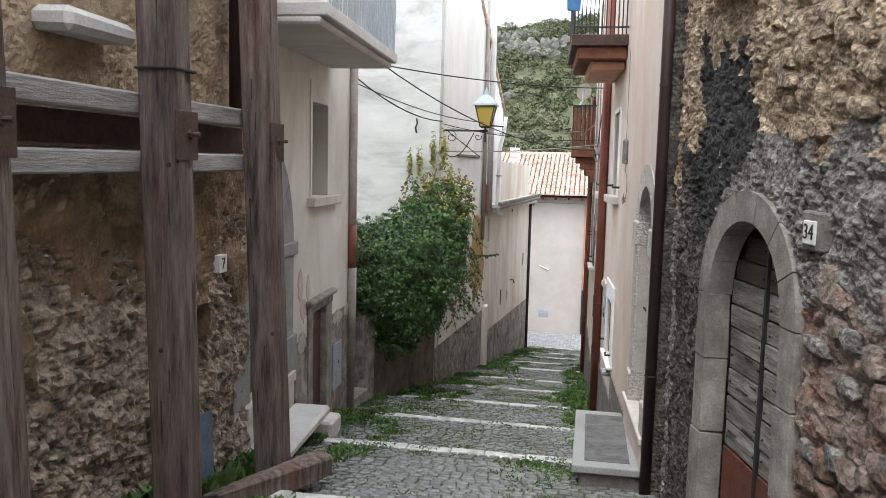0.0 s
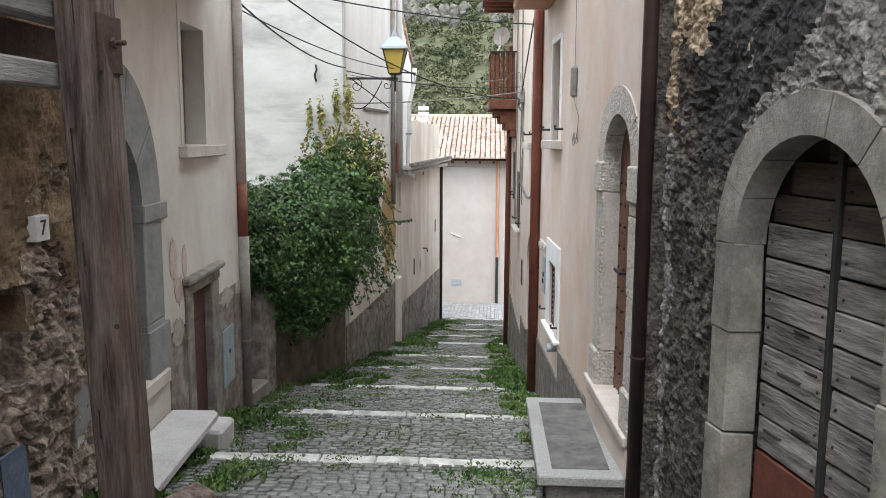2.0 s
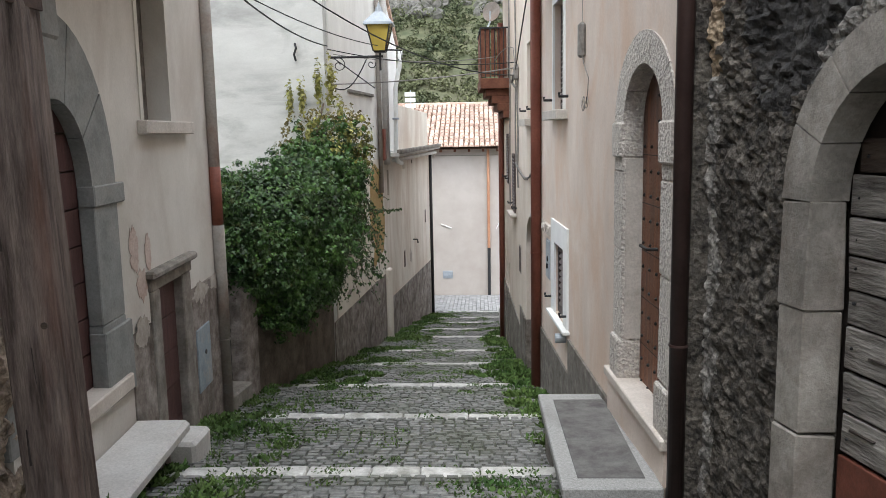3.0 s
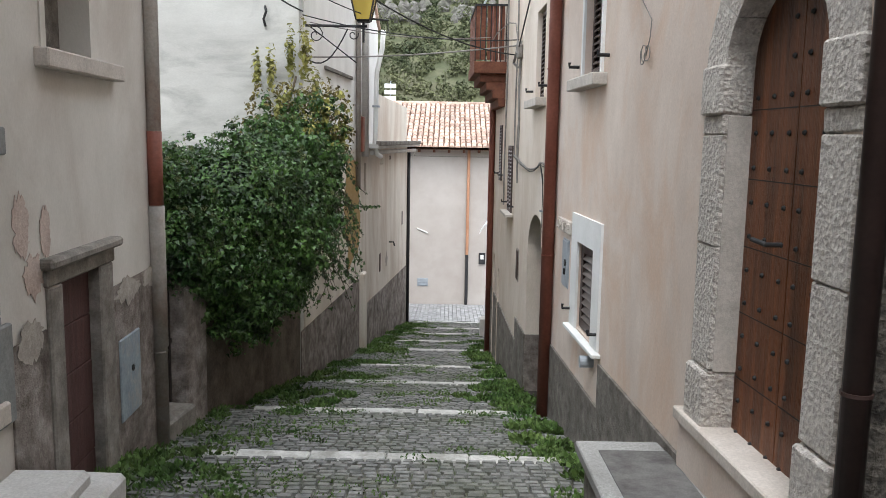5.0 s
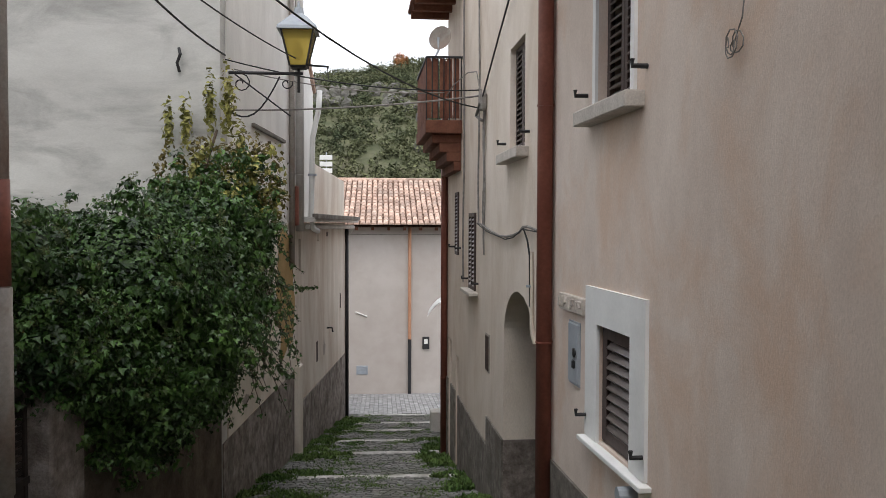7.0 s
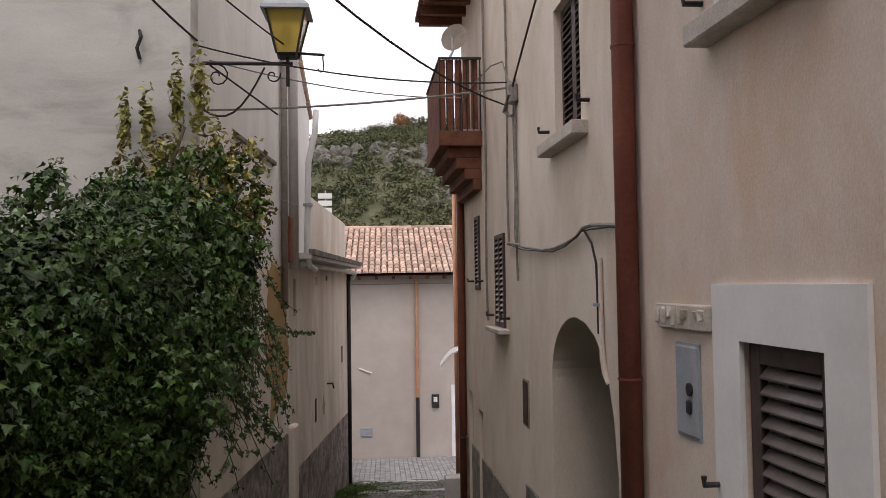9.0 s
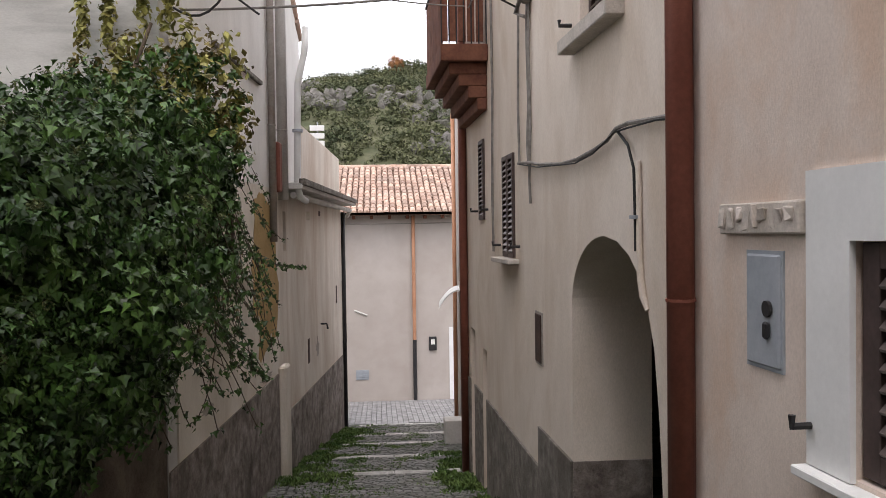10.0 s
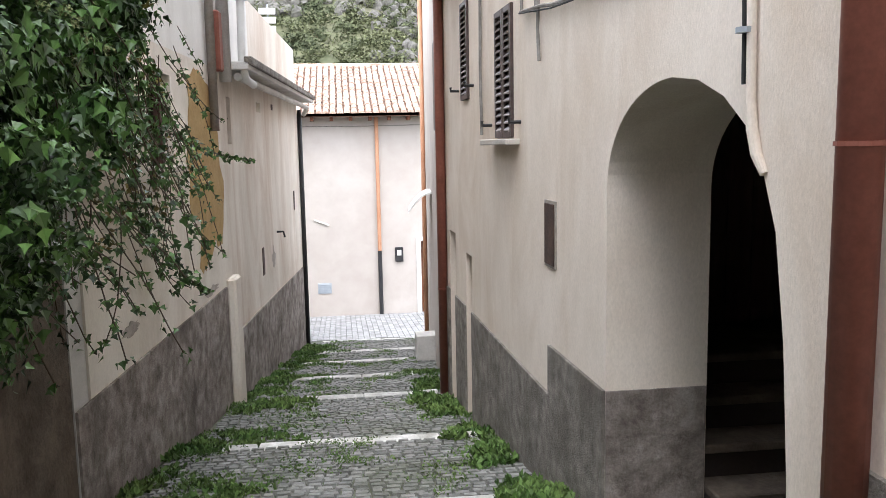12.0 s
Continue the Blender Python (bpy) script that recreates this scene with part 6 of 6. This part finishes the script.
tube(bm, [(-3.7, 13.9, -2.6), (-3.66, 14.1, -1.6), (-3.4, 14.5, -0.6), (-3.0, 15.5, 1.4)], [0.05, 0.045, 0.035, 0.015], 8)
part("stem", bm, M_STEM, ivy, "bare woody vine stems")
tagged(part("trailing_leaves", bl, M_LEAF, ivy), kind="stuff")

# ---- weeds on the steps ----
def tuft(bm, x, y, r, n, h):
    for _ in range(n):
        a = random.uniform(0, 6.28)
        k = r * math.sqrt(random.random())
        px, py = x + k * math.cos(a), y + k * math.sin(a)
        z = ground_z(py) + 0.0
        t = random.uniform(0, 6.28)
        lean = Vector((random.uniform(-1, 1), random.uniform(-1, 1), 0.9)).normalized() * h * random.uniform(0.4, 1.2)
        w = Vector((math.cos(t), math.sin(t), 0)) * h * random.uniform(0.1, 0.38)
        p = Vector((px, py, z))
        v = [bm.verts.new(q) for q in (p, p + lean * 0.55 - w, p + lean, p + lean * 0.55 + w)]
        bm.faces.new(v)


bm = bmesh.new()
y = 2.0
while y < 29:
    for side in (0, 1):
        for k in range(4):
            yy = y + random.uniform(0, 0.3)
            e = left_edge(yy) if side == 0 else right_edge(yy)
            if side == 1 and 6.9 < yy < 8.9:
                e = -0.06
            off = random.uniform(0.0, 1.05 if side == 0 else 0.6) ** 1.4
            x = e + off if side == 0 else e - off
            dens = (0.62 if side == 0 else 0.12) + noise.noise(Vector((x * 1.2, yy * 0.9, side * 7))) * 1.3 - off * 0.3
            if dens > 0.15:
                tuft(bm, x, yy, 0.13, int(80 * dens) + 12, 0.038 + 0.045 * min(dens, 1))
    y += 0.16
for i in range(2600):
    yy = random.uniform(2, 29)
    x = random.uniform(left_edge(yy) + 0.3, right_edge(yy) - 0.2)
    if noise.noise(Vector((x * 1.1, yy * 0.8, 21))) + noise.noise(Vector((x * 4, yy * 4, 2))) * 0.5 > (0.12 if x < -1.6 else 0.24):
        tuft(bm, x, yy, 0.11, 30, 0.034)
for yc, n, spread in ((9.4, 4, 0.16), (10.25, 5, 0.2), (11.2, 8, 0.35), (12.1, 8, 0.18), (13.2, 8, 0.22), (14.2, 16, 0.3), (15.1, 22, 0.34), (15.8, 10, 0.2), (16.9, 9, 0.2), (18.2, 8, 0.2), (19.8, 9, 0.25), (21.5, 8, 0.25)):
    for i in range(n):
        yy = yc + random.gauss(0, 0.26)
        x = right_edge(yy) - abs(random.gauss(0, spread)) - 0.03
        tuft(bm, x, yy, 0.13, 95, 0.085)
for s, o, n in ((5.6, 0.2, 10), (6.1, 0.28, 12), (6.5, 0.2, 8), (5.0, 0.15, 5)):
    for i in range(n):
        p = F_LS.at(s + random.gauss(0, 0.15), max(0.05, o + random.gauss(0, 0.1)), 0)
        tuft(bm, p.x, p.y, 0.12, 70, 0.16)
tagged(link("weeds", bm, M_GRASS), "green weeds and grass growing between the cobbles", "weeds", "", "stuff")

# ---- step stones and cobbles ----
for y in EDGES[1:]:
    x = left_edge(y) + 0.35
    while x < right_edge(y) - 0.25:
        w = random.uniform(0.35, 0.75)
        w = min(w, right_edge(y) - 0.1 - x)
        if w < 0.12:
            break
        bm = wbox(bmesh.new(), x, x + w - 0.008, y - 0.17, y + 0.01, edge_z(y) - 0.14, edge_z(y) + 0.012, 0.012, 0.008)
        part("step_stone", bm, M_KERB, alley)
        x += w

cob_v, cob_f = [], []
PARTS = 0
cob_meshes = []
for k in range(6):
    bm = wbox(bmesh.new(), -0.055, 0.055, -0.04, 0.04, -0.05, 0.012, 0.008, 0.004)
    me = bpy.data.meshes.new("cobble")
    bm.to_mesh(me)
    bm.free()
    me.materials.append(M_COBBLE)
    cob_meshes.append(me)
y = -4.4
while y < 29.0:
    near = min(abs(y - e - 0.05) for e in EDGES)
    if min(abs(y - e + 0.08) for e in EDGES) < 0.135:
        y += 0.02
        continue
    x = left_edge(y) + 0.05 + random.uniform(0, 0.06)
    slope = (ground_z(y + 0.03) - ground_z(y)) / 0.03
    while x < right_edge(y) - 0.05:
        w = random.uniform(0.09, 0.135)
        g = ground_z(y + 0.04)
        lift = noise.noise(Vector((x * 1.5, y * 1.5, 5))) * 0.012 + random.uniform(-0.006, 0.006)
        if -1.9 < x < -0.4 and 5.7 < y < 7.9 and PARTS < 290:
            ob = new("cobble", random.choice(cob_meshes))
            ob.location = (x + w / 2, y + 0.043, g + lift - 0.004)
            ob.rotation_euler = (math.atan(slope), 0, random.uniform(-.05, .05))
            ob.scale = (w / 0.118, 1, 1)
            ob.parent = alley
            PARTS += 1
        else:
            i = len(cob_v)
            r = random.uniform(-0.006, 0.006)
            for dx, dy, dz in ((0.004, 0.004, -0.03), (w - 0.004, 0.004, -0.03), (w - 0.004, 0.084, -0.03), (0.004, 0.084, -0.03),
                               (0.014, 0.014, 0.008), (w - 0.014, 0.014 + r, 0.008), (w - 0.014 + r, 0.074, 0.008), (0.014, 0.074 - r, 0.008)):
                cob_v.append((x + dx, y + dy, ground_z(y) + slope * dy + dz + lift))
            cob_f += [(i + 4, i + 5, i + 6, i + 7), (i, i + 1, i + 5, i + 4), (i + 1, i + 2, i + 6, i + 5), (i + 2, i + 3, i + 7, i + 6), (i + 3, i, i + 4, i + 7)]
        x += w
    y += 0.088
# street setts beyond the steps, laid in fans
y = 29.35
while y < 34.25:
    x = -6.0
    while x < 5:
        bend = 0.22 * abs(((x + 20) % 1.4) / 0.7 - 1)
        i = len(cob_v)
        for dx, dy, dz in ((0.001, 0.001, -0.02), (0.139, 0.001, -0.02), (0.139, 0.139, -0.02), (0.001, 0.139, -0.02), (0.009, 0.009, 0.004), (0.131, 0.009, 0.004), (0.131, 0.131, 0.004), (0.009, 0.131, 0.004)):
            cob_v.append((x + dx, y + dy + bend, ground_z(y + bend + dy) + dz))
        cob_f += [(i + 4, i + 5, i + 6, i + 7), (i, i + 1, i + 5, i + 4), (i + 1, i + 2, i + 6, i + 5), (i + 2, i + 3, i + 7, i + 6), (i + 3, i, i + 4, i + 7)]
        x += 0.14
    y += 0.14
SPLIT = next(k for k, p in enumerate(cob_v) if p[1] > 29.3)
nf = SPLIT // 8 * 5
me = bpy.data.meshes.new("cobbles")
me.from_pydata(cob_v[:SPLIT], [], cob_f[:nf])
me.materials.append(M_COBBLE)
cobs = new("cobbles", me)
cobs.parent = alley
cobs["kind"] = "stuff"
me = bpy.data.meshes.new("street_setts")
me.from_pydata(cob_v[SPLIT:], [], [tuple(q - SPLIT for q in f) for f in cob_f[nf:]])
me.materials.append(M_STREET)
setts = new("street_setts", me)
tagged(setts, "pale grey street setts laid in fans", "street paving", "", "stuff")
